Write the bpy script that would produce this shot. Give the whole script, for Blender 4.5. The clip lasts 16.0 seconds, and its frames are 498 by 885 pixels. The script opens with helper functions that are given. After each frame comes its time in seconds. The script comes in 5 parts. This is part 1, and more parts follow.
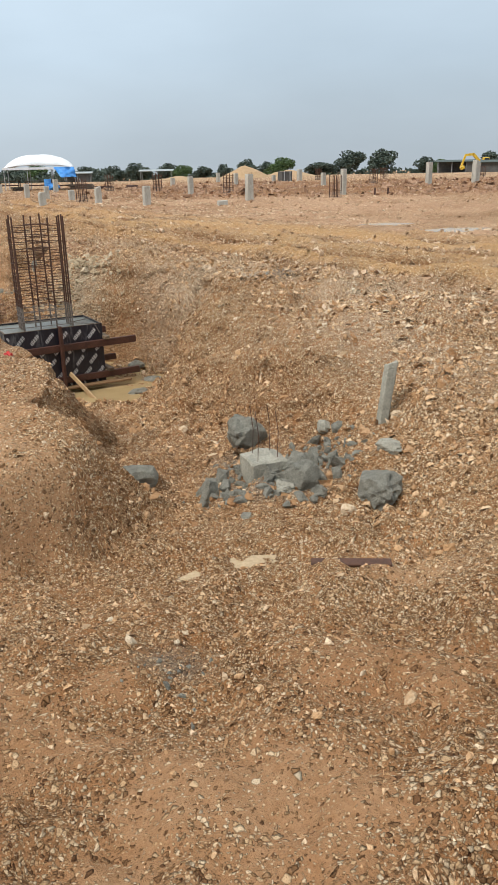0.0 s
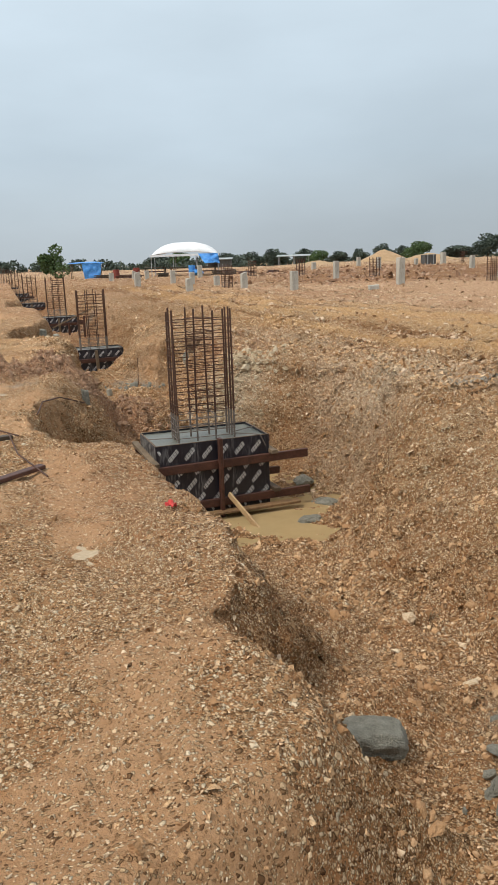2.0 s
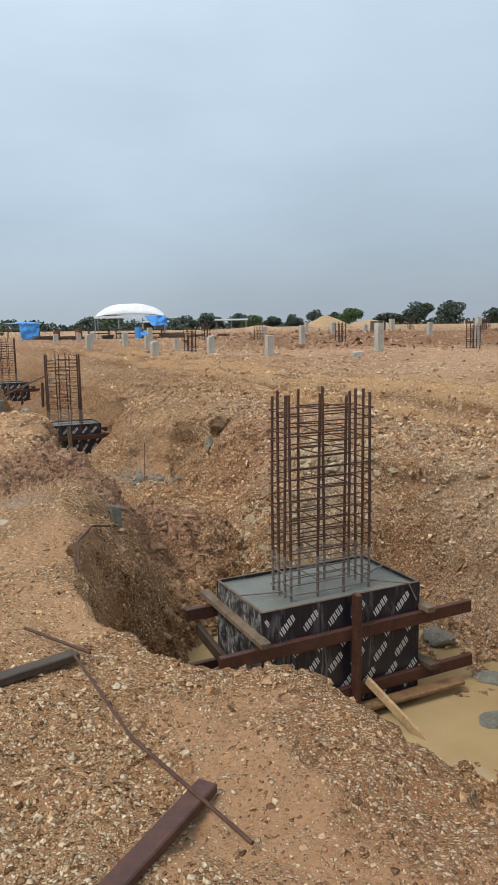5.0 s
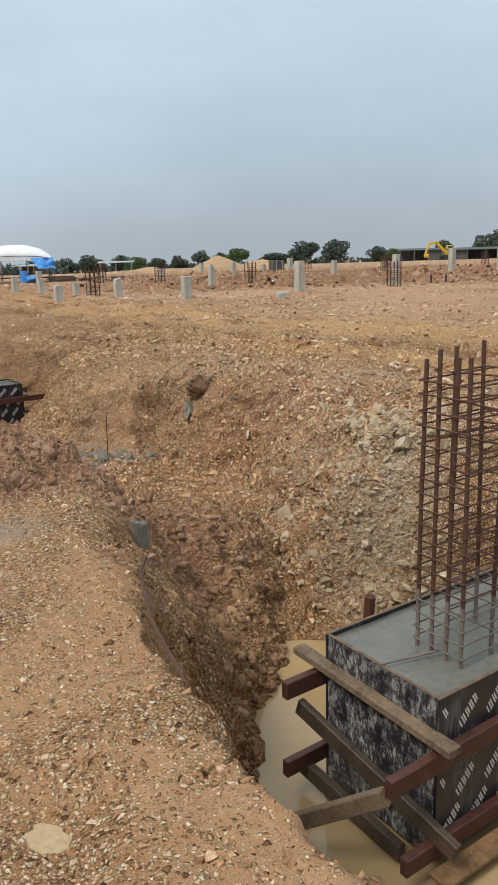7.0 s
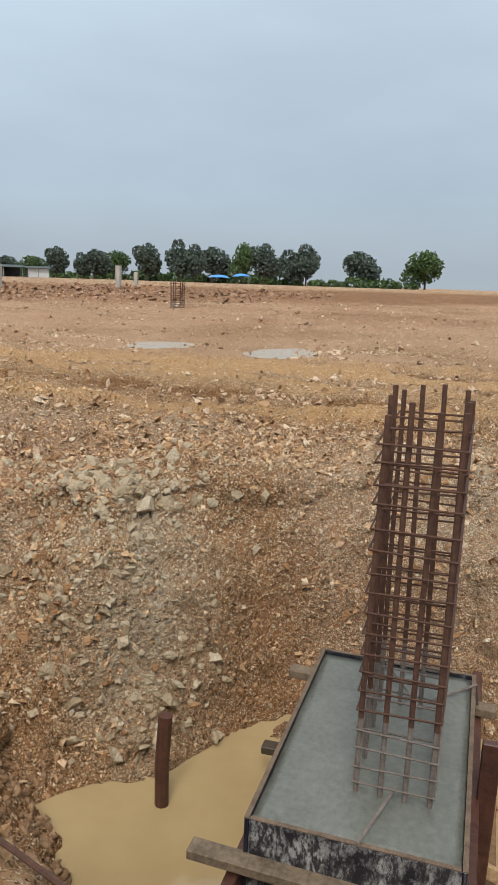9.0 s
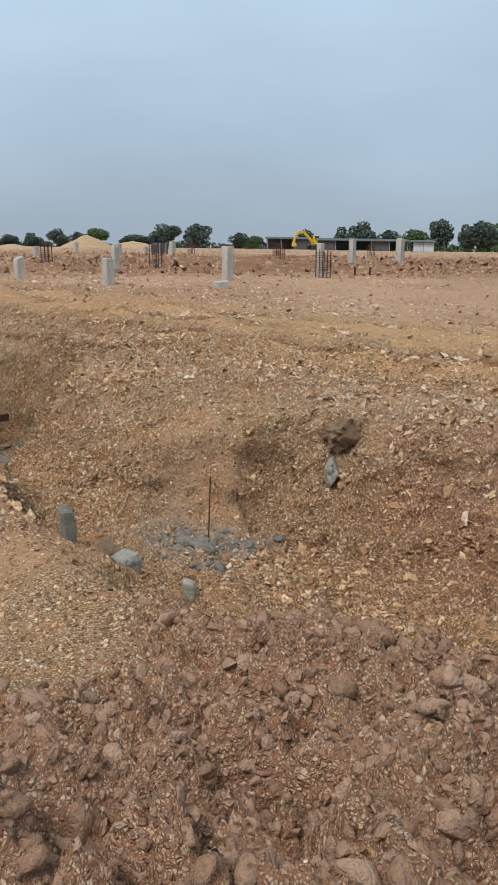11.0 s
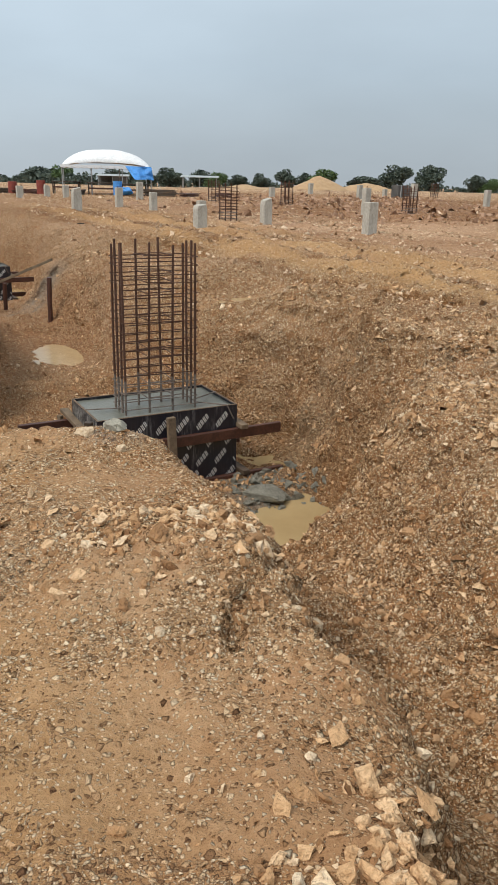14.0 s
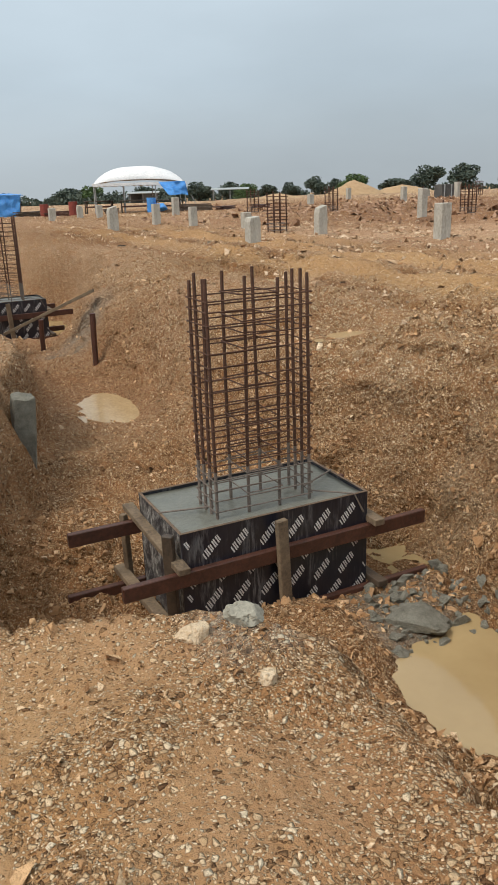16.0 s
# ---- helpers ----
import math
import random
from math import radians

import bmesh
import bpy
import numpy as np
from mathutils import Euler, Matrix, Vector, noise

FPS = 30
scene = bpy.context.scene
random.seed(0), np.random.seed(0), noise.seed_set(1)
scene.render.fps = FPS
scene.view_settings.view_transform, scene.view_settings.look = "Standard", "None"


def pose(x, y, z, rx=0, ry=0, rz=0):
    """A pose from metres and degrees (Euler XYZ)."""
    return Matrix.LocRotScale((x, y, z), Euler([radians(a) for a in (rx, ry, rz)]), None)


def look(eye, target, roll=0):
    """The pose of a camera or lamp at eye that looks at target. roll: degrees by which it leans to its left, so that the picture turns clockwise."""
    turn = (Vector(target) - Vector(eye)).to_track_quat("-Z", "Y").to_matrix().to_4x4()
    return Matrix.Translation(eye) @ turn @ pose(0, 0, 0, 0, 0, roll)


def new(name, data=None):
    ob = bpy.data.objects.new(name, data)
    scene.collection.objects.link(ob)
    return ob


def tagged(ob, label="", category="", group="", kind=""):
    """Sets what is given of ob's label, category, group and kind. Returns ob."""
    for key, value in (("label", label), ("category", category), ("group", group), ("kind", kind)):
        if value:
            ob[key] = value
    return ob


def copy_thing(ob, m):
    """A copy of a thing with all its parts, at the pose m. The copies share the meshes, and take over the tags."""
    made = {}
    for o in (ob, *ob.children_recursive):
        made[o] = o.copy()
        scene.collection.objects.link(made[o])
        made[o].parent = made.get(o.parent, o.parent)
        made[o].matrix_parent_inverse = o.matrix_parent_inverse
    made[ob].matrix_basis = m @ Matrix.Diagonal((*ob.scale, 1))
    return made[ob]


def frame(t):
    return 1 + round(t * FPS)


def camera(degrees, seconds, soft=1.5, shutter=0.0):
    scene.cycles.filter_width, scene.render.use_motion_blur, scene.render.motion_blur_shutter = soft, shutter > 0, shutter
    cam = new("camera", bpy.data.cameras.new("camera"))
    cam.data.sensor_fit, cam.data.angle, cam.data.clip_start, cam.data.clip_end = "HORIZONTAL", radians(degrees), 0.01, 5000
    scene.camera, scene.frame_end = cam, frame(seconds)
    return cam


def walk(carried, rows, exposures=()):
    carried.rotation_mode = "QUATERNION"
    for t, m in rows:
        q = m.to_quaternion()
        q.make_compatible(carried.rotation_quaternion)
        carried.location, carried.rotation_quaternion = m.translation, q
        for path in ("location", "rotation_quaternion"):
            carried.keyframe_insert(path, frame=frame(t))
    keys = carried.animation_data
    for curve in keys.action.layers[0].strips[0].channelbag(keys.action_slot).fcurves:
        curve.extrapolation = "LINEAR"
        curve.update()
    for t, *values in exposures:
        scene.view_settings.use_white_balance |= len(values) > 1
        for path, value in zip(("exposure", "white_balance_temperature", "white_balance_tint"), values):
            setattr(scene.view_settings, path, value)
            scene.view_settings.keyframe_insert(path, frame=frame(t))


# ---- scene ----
cam = camera(36.4, 16.0, soft=0.7)

PATH = [
    (0, (1.728, 0.881, 1.769), (1.461, 2.741, 1.086), -1.1),
    (0.5, (1.478, 1.414, 1.781), (1.187, 3.299, 1.18), -0.7),
    (1, (1.171, 1.926, 1.8), (0.856, 3.822, 1.246), 0.7),
    (1.5, (0.916, 2.491, 1.775), (0.465, 4.37, 1.26), -0.9),
    (2, (0.523, 3.007, 1.77), (-0.073, 4.855, 1.291), -1.9),
    (2.5, (0.16, 3.441, 1.787), (-0.446, 5.283, 1.299), -2.6),
    (3, (-0.313, 3.897, 1.798), (-0.909, 5.735, 1.279), -2.4),
    (3.5, (-0.998, 4.547, 1.751), (-1.515, 6.423, 1.292), -1.7),
    (4, (-1.413, 4.974, 1.738), (-1.864, 6.892, 1.394), -0.0),
    (4.2, (-1.568, 5.119, 1.744), (-2.041, 7.037, 1.433), 0.2),
    (6.3, (-3.298, 7.134, 1.715), (-3.484, 9.09, 1.343), -1.6),
    (6.5, (-3.482, 7.333, 1.701), (-3.635, 9.291, 1.32), -1.2),
    (7, (-3.932, 7.792, 1.657), (-4.054, 9.731, 1.182), -1.7),
    (7.5, (-4.314, 8.215, 1.646), (-4.48, 10.126, 1.082), -3.9),
    (8, (-4.748, 8.656, 1.637), (-4.807, 10.579, 1.089), -4.5),
    (8.5, (-4.979, 9.225, 1.566), (-4.541, 11.122, 1.109), -1.2),
    (8.7, (-5.069, 9.412, 1.606), (-4.342, 11.228, 1.189), 1.5),
    (10.8, (-6.635, 10.929, 1.676), (-6.231, 12.818, 1.157), 1.8),
    (11, (-6.778, 11.119, 1.674), (-6.512, 13.033, 1.158), 0.9),
    (11.5, (-7.159, 11.789, 1.585), (-7.06, 13.714, 1.05), 0.2),
    (12, (-7.304, 12.417, 1.575), (-7.152, 14.332, 1.019), -0.8),
    (12.5, (-7.446, 13.014, 1.57), (-7.304, 14.927, 1.004), 0.0),
    (13, (-7.633, 13.612, 1.58), (-7.663, 15.517, 0.97), 0.6),
    (13.5, (-7.768, 14.236, 1.571), (-7.938, 16.119, 0.92), 0.9),
    (14, (-8.074, 14.765, 1.582), (-8.332, 16.635, 0.922), 1.6),
    (14.5, (-8.238, 15.368, 1.576), (-8.503, 17.255, 0.968), 1.9),
    (15, (-8.503, 15.873, 1.572), (-8.842, 17.762, 1.008), 1.1),
    (15.5, (-8.757, 16.386, 1.564), (-9.125, 18.269, 1.001), -1.0),
    (16, (-9.085, 16.901, 1.524), (-9.444, 18.763, 0.887), -1.9),
]
# the turn to the side while passing the first footing
TURN = [
    (9.3, (-5.52, 9.86, 1.62), (-4.25, 11.30, 1.16), 1.5),
    (10.0, (-6.04, 10.36, 1.65), (-4.90, 11.93, 1.15), 1.5),
    (10.5, (-6.42, 10.73, 1.67), (-5.76, 12.55, 1.15), 1.8),
]
walk(cam, [(t, look(eye, target, roll)) for t, eye, target, roll in sorted(PATH + TURN)],
     [(0, 0.22, 6500, 10), (1.0, 0.15, 6500, 10), (2.0, 0.10, 6700, 10), (3.0, 0.03, 6450, 10), (4.0, -0.02, 6200, 10), (6.5, 0.0, 6500, 10), (8.5, 0.05, 6450, 10), (11.0, -0.05, 6050, 10),
      (12.0, -0.03, 6850, 10), (12.5, -0.02, 6900, 10), (13.2, 0.0, 6850, 10), (14.0, 0.05, 6600, 10), (15.0, 0.02, 6600, 10), (16.0, 0.03, 6750, 10)])

# ---- world and light: a bright overcast day ----
world = bpy.data.worlds.new("overcast_sky")
scene.world = world
world.use_nodes = True
wn, wl = world.node_tree.nodes, world.node_tree.links
wn.clear()
w_out = wn.new("ShaderNodeOutputWorld")
w_bg = wn.new("ShaderNodeBackground")
w_sky = wn.new("ShaderNodeTexSky")
w_sky.sky_type, w_sky.sun_disc = "NISHITA", False
w_sky.sun_elevation, w_sky.sun_rotation = radians(52), radians(-137)
w_sky.air_density, w_sky.dust_density = 1.0, 4.0
w_dim = wn.new("ShaderNodeVectorMath")
w_dim.operation = "SCALE"
w_dim.inputs[3].default_value = 0.06
w_tc = wn.new("ShaderNodeTexCoord")
w_sep = wn.new("ShaderNodeSeparateXYZ")
w_ramp = wn.new("ShaderNodeValToRGB")
el = w_ramp.color_ramp.elements
el[0].position, el[0].color = 0.0, (0.40, 0.46, 0.51, 1)
el[1].position, el[1].color = 1.0, (0.98, 1.01, 1.04, 1)
mid = w_ramp.color_ramp.elements.new(0.12)
mid.color = (0.435, 0.53, 0.615, 1)
high = w_ramp.color_ramp.elements.new(0.40)
high.color = (0.60, 0.72, 0.82, 1)
w_noise = wn.new("ShaderNodeTexNoise")
w_noise.inputs["Scale"].default_value, w_noise.inputs["Detail"].default_value = 2.2, 5
w_map = wn.new("ShaderNodeMapping")
w_map.inputs["Scale"].default_value = (1, 1, 3.0)
w_cl = wn.new("ShaderNodeMapRange")
for k, v in ((1, 0.3), (2, 0.7), (3, 0.94), (4, 1.12)):
    w_cl.inputs[k].default_value = v
w_mul = wn.new("ShaderNodeVectorMath")
w_mul.operation = "SCALE"
w_mix = wn.new("ShaderNodeMix")
w_mix.data_type = "RGBA"
w_mix.inputs[0].default_value = 0.85
wl.new(w_sky.outputs[0], w_dim.inputs[0])
wl.new(w_tc.outputs["Generated"], w_sep.inputs[0])
wl.new(w_sep.outputs[2], w_ramp.inputs[0])
wl.new(w_tc.outputs["Generated"], w_map.inputs[0])
wl.new(w_map.outputs[0], w_noise.inputs["Vector"])
wl.new(w_noise.outputs[0], w_cl.inputs[0])
wl.new(w_ramp.outputs[0], w_mul.inputs[0])
w_dot = wn.new("ShaderNodeVectorMath")
w_dot.operation = "DOT_PRODUCT"
w_dot.inputs[1].default_value = (-0.58, 0.78, 0.22)
w_glow = wn.new("ShaderNodeMapRange")
for k, v in ((1, 0.84), (2, 1.0), (3, 1.0), (4, 1.15)):
    w_glow.inputs[k].default_value = v
w_both = wn.new("ShaderNodeMath")
w_both.operation = "MULTIPLY"
wl.new(w_tc.outputs["Generated"], w_dot.inputs[0])
wl.new(w_dot.outputs["Value"], w_glow.inputs[0])
wl.new(w_cl.outputs[0], w_both.inputs[0])
wl.new(w_glow.outputs[0], w_both.inputs[1])
wl.new(w_both.outputs[0], w_mul.inputs[3])
wl.new(w_dim.outputs[0], w_mix.inputs[6])
wl.new(w_mul.outputs[0], w_mix.inputs[7])
wl.new(w_mix.outputs[2], w_bg.inputs[0])
w_bg.inputs[1].default_value = 1.12
wl.new(w_bg.outputs[0], w_out.inputs[0])

sun = new("sun", bpy.data.lights.new("sun", "SUN"))
sun.data.energy, sun.data.angle, sun.data.color = 2.3, radians(20), (1, 0.94, 0.86)
sun.matrix_world = look((-25, -27, 48), (0, 0, 0))


# ---- materials ----
class Mat:
    """A node material with a Principled shader and short helpers."""

    def __init__(self, name, rough=0.8, metal=0.0, spec=0.5):
        self.m = bpy.data.materials.new(name)
        self.m.use_nodes = True
        self.n, self.l = self.m.node_tree.nodes, self.m.node_tree.links
        self.p = self.n["Principled BSDF"]
        self.p.inputs["Roughness"].default_value = rough
        self.p.inputs["Metallic"].default_value = metal
        self.p.inputs["Specular IOR Level"].default_value = spec
        self.tc = self.n.new("ShaderNodeTexCoord").outputs["Object"]

    def noise(self, scale, detail=4, rough=0.6, stretch=None):
        t = self.n.new("ShaderNodeTexNoise")
        t.inputs["Scale"].default_value, t.inputs["Detail"].default_value, t.inputs["Roughness"].default_value = scale, detail, rough
        src = self.tc
        if stretch:
            mp = self.n.new("ShaderNodeMapping")
            mp.inputs["Scale"].default_value = stretch
            self.l.new(src, mp.inputs[0])
            src = mp.outputs[0]
        self.l.new(src, t.inputs["Vector"])
        return t.outputs[0]

    def voronoi(self, scale, out="Color", feature="F1"):
        t = self.n.new("ShaderNodeTexVoronoi")
        t.feature = feature
        t.inputs["Scale"].default_value = scale
        self.l.new(self.tc, t.inputs["Vector"])
        return t.outputs[out]

    def split(self, colour, k):
        s = self.n.new("ShaderNodeSeparateColor")
        self.l.new(colour, s.inputs[0])
        return s.outputs[k]

    def ramp(self, fac, stops, sharp=False):
        r = self.n.new("ShaderNodeValToRGB")
        if sharp:
            r.color_ramp.interpolation = "CONSTANT"
        e = r.color_ramp.elements
        while len(e) < len(stops):
            e.new(0.5)
        for q, (pos, col) in zip(e, stops):
            q.position = pos
            q.color = (*(col if isinstance(col, tuple) else (col,) * 3), 1)
        self.l.new(fac, r.inputs[0])
        return r.outputs[0]

    def mix(self, fac, a, b, mode="MIX"):
        x = self.n.new("ShaderNodeMix")
        x.data_type, x.blend_type = "RGBA", mode
        for k, v in ((0, fac), (6, a), (7, b)):
            if isinstance(v, (int, float)):
                x.inputs[k].default_value = v
            elif isinstance(v, tuple):
                x.inputs[k].default_value = (*v, 1)
            else:
                self.l.new(v, x.inputs[k])
        return x.outputs[2]

    def maths(self, op, a, b=0.0):
        x = self.n.new("ShaderNodeMath")
        x.operation = op
        for k, v in ((0, a), (1, b)):
            if isinstance(v, (int, float)):
                x.inputs[k].default_value = v
            else:
                self.l.new(v, x.inputs[k])
        return x.outputs[0]

    def colour(self, c):
        if isinstance(c, tuple):
            self.p.inputs["Base Color"].default_value = (*c, 1)
        else:
            self.l.new(c, self.p.inputs["Base Color"])
        return self

    def rough(self, r):
        self.l.new(r, self.p.inputs["Roughness"])
        return self

    def bump(self, h, dist=0.01, strength=1.0):
        b = self.n.new("ShaderNodeBump")
        b.inputs["Distance"].default_value, b.inputs["Strength"].default_value = dist, strength
        self.l.new(h, b.inputs["Height"])
        self.l.new(b.outputs[0], self.p.inputs["Normal"])
        return self


def two_tone(name, dark, light, scale, rough=0.8, bump=0.003, stretch=None, fine=None, metal=0.0):
    """A surface that varies between two colours at two scales, with relief."""
    m = Mat(name, rough, metal)
    a = m.noise(scale, 5, 0.65, stretch)
    b = m.noise(fine or scale * 9, 3, 0.6, stretch)
    c = m.ramp(a, [(0.32, dark), (0.68, light)])
    c = m.mix(0.35, c, m.ramp(b, [(0.3, tuple(v * 0.55 for v in dark)), (0.7, tuple(min(1, v * 1.25) for v in light))]))
    m.colour(c)
    m.rough(m.ramp(b, [(0.2, max(0, rough - 0.12)), (0.8, min(1, rough + 0.1))]))
    return m.bump(m.maths("ADD", a, b), bump).m


def soil_material():
    m = Mat("laterite_soil", 0.9, 0, 0.08)

    def channels(name):
        at = m.n.new("ShaderNodeAttribute")
        at.attribute_name = name
        return [m.split(at.outputs["Color"], k) for k in range(3)] + [at.outputs["Alpha"]]

    red, grey, damp, clay = channels("soil")
    yellow, pink, pale, mud = channels("cover")
    big, med, fine, crumb = m.noise(0.5, 6, 0.65), m.noise(4.0, 6, 0.7), m.noise(26, 6, 0.75), m.noise(120, 4, 0.7)
    # fine earth between the stones
    base = m.ramp(big, [(0.38, (0.48, 0.265, 0.12)), (0.5, (0.55, 0.325, 0.16)), (0.62, (0.60, 0.40, 0.22))])
    base = m.mix(m.ramp(med, [(0.47, 0.0), (0.66, 0.6)]), base, (0.496, 0.245, 0.101))
    base = m.mix(m.maths("MULTIPLY", yellow, 0.75), base, m.ramp(fine, [(0.35, (0.57, 0.365, 0.159)), (0.65, (0.781, 0.536, 0.265))]))
    base = m.mix(m.maths("MULTIPLY", red, 0.85), base, m.ramp(fine, [(0.35, (0.37, 0.20, 0.135)), (0.65, (0.56, 0.335, 0.24))]))
    base = m.mix(m.maths("MULTIPLY", pink, 0.85), base, m.ramp(med, [(0.38, (0.52, 0.365, 0.275)), (0.62, (0.68, 0.52, 0.42))]))
    base = m.mix(m.ramp(crumb, [(0.36, 0.75), (0.46, 0.0)]), base, (0.19, 0.09, 0.04))
    base = m.mix(m.maths("MULTIPLY", mud, 0.7), base, m.mix(m.maths("MULTIPLY", yellow, 0.8), m.ramp(fine, [(0.38, (0.60, 0.40, 0.235)), (0.62, (0.75, 0.54, 0.345))]), m.ramp(fine, [(0.38, (0.56, 0.38, 0.17)), (0.62, (0.70, 0.51, 0.26))])))
    base = m.mix(1.0, base, (0.82, 0.73, 0.67), "MULTIPLY")
    # stones of three sizes, each with its own colour, in a slightly bent lattice
    bent = m.n.new("ShaderNodeVectorMath")
    bent.operation = "MULTIPLY_ADD"
    warp = m.n.new("ShaderNodeTexNoise")
    warp.inputs["Scale"].default_value, warp.inputs["Detail"].default_value = 70, 2
    m.l.new(m.tc, warp.inputs["Vector"])
    m.l.new(warp.outputs["Color"], bent.inputs[0])
    bent.inputs[1].default_value = (0.007, 0.007, 0.007)
    m.l.new(m.tc, bent.inputs[2])
    plain, m.tc = m.tc, bent.outputs[0]
    soft = m.maths("MULTIPLY", m.ramp(mud, [(0.0, 1.0), (1.0, 0.25)]), m.ramp(med, [(0.40, 1.0), (0.66, 0.6)]))
    height = None
    stops = [(0.0, (0.19, 0.098, 0.048)), (0.24, (0.46, 0.27, 0.135)), (0.46, (0.72, 0.49, 0.28)), (0.75, (0.88, 0.66, 0.42)), (1.0, (0.95, 0.80, 0.58))]
    for scale, share, lift in ((140, 0.62, 0.4), (80, 0.50, 0.75), (46, 0.18, 1.0)):
        col = m.voronoi(scale)
        edge = m.voronoi(scale, "Distance", "DISTANCE_TO_EDGE")
        there = m.maths("LESS_THAN", m.split(col, 1), m.maths("MULTIPLY", soft, share))
        # colour darkens towards each stone's rim: crevice shade painted into the gaps
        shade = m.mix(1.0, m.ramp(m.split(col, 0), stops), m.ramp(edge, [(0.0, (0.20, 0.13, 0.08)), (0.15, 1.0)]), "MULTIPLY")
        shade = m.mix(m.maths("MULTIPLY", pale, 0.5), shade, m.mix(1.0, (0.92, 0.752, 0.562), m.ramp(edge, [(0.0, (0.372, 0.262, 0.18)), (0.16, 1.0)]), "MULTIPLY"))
        shade = m.mix(m.maths("MULTIPLY", red, 0.45), shade, (0.583, 0.319, 0.212))
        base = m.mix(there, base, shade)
        bulge = m.maths("MULTIPLY", m.maths("MULTIPLY", m.ramp(edge, [(0.0, 0.0), (0.25, 1.0)]), m.split(col, 2)), m.maths("MULTIPLY", there, lift))
        height = bulge if height is None else m.maths("MAXIMUM", height, bulge)
    m.tc = plain
    base = m.mix(m.maths("MULTIPLY", clay, m.ramp(fine, [(0.40, 0.25), (0.56, 0.95)])), base, m.ramp(fine, [(0.4, (0.52, 0.45, 0.325)), (0.6, (0.72, 0.64, 0.49))]))
    base = m.mix(m.maths("MULTIPLY", grey, m.ramp(fine, [(0.38, 0.5), (0.58, 1.0)])), base, m.ramp(fine, [(0.4, (0.22, 0.215, 0.19)), (0.62, (0.44, 0.425, 0.37))]))
    base = m.mix(damp, base, m.mix(1.0, base, (0.64, 0.52, 0.40), "MULTIPLY"))
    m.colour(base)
    m.rough(m.ramp(damp, [(0.0, 0.9), (1.0, 0.6)]))
    clump = m.maths("MULTIPLY", m.maths("SUBTRACT", 1.0, m.voronoi(21, "Distance")), m.maths("MULTIPLY", soft, m.ramp(med, [(0.38, 2.2), (0.6, 0.5)])))
    height = m.maths("ADD", height, clump)
    h = m.maths("ADD", height, m.maths("ADD", m.maths("MULTIPLY", fine, 0.8), m.maths("MULTIPLY", crumb, 0.35)))
    return m.bump(h, 0.030, 1.0).m


def stone_material(name, stops, rough=0.8):
    m = Mat(name, rough, 0, 0.12)
    g = m.n.new("ShaderNodeNewGeometry")
    c = m.ramp(g.outputs["Random Per Island"], stops)
    f = m.noise(60, 4)
    m.colour(m.mix(m.ramp(f, [(0.44, 0.0), (0.62, 0.45)]), c, (0.46, 0.25, 0.11)))
    return m.bump(m.maths("ADD", f, m.noise(24, 5, 0.7)), 0.026).m


def panel_material():
    m = Mat("film_faced_ply", 0.3)
    a, b = m.noise(5, 5, 0.7, (1, 1, 0.25)), m.noise(38, 5, 0.7, (1, 1, 0.12))
    streak = m.maths("MULTIPLY", m.ramp(a, [(0.5, 0.0), (0.68, 1.0)]), m.ramp(b, [(0.46, 0.0), (0.62, 1.0)]))
    m.colour(m.mix(m.maths("MULTIPLY", streak, 0.5), m.ramp(b, [(0.3, (0.008, 0.009, 0.016)), (0.7, (0.022, 0.022, 0.032))]), (0.42, 0.42, 0.41)))
    m.rough(m.ramp(streak, [(0, 0.28), (1, 0.8)]))
    return m.bump(b, 0.001).m


def scuffed_material():
    m = Mat("scuffed_ply", 0.5)
    a, b = m.noise(9, 6, 0.75, (1, 1, 0.8)), m.noise(40, 6, 0.75, (1, 1, 0.4))
    worn = m.maths("MULTIPLY", m.ramp(a, [(0.42, 0.0), (0.58, 1.0)]), m.ramp(b, [(0.45, 0.0), (0.56, 1.0)]))
    m.colour(m.mix(m.maths("MULTIPLY", worn, 0.85), m.ramp(a, [(0.35, (0.012, 0.012, 0.018)), (0.65, (0.045, 0.042, 0.042))]), (0.40, 0.40, 0.38)))
    return m.bump(b, 0.002).m


def water_material():
    m = Mat("muddy_water", 0.06, 0, 0.5)
    n = m.noise(1.3, 4)
    m.colour(m.ramp(n, [(0.3, (0.33, 0.235, 0.115)), (0.7, (0.42, 0.31, 0.16))]))
    return m.bump(m.noise(3, 2), 0.002, 0.3).m


SOIL = soil_material()
STONE = stone_material("gravel", [(0.0, (0.26, 0.135, 0.065)), (0.18, (0.50, 0.295, 0.15)), (0.45, (0.76, 0.485, 0.265)), (0.8, (0.89, 0.64, 0.395)), (1.0, (0.94, 0.77, 0.55))])
FAR_STONE = stone_material("dusty_far_stone", [(0.0, (0.27, 0.165, 0.10)), (0.2, (0.50, 0.335, 0.21)), (0.5, (0.70, 0.51, 0.345)), (1.0, (0.87, 0.71, 0.53))])
PALE = stone_material("pale_stone", [(0.0, (0.62, 0.44, 0.27)), (0.5, (0.74, 0.57, 0.38)), (1.0, (0.85, 0.74, 0.56))])
CLOD = stone_material("earth_clod", [(0.0, (0.27, 0.165, 0.11)), (0.5, (0.37, 0.235, 0.16)), (1.0, (0.49, 0.33, 0.235))], 0.95)
BANK_CLOD = stone_material("damp_earth_clod", [(0.0, (0.37, 0.20, 0.096)), (0.5, (0.51, 0.305, 0.16)), (1.0, (0.68, 0.455, 0.265))], 0.9)
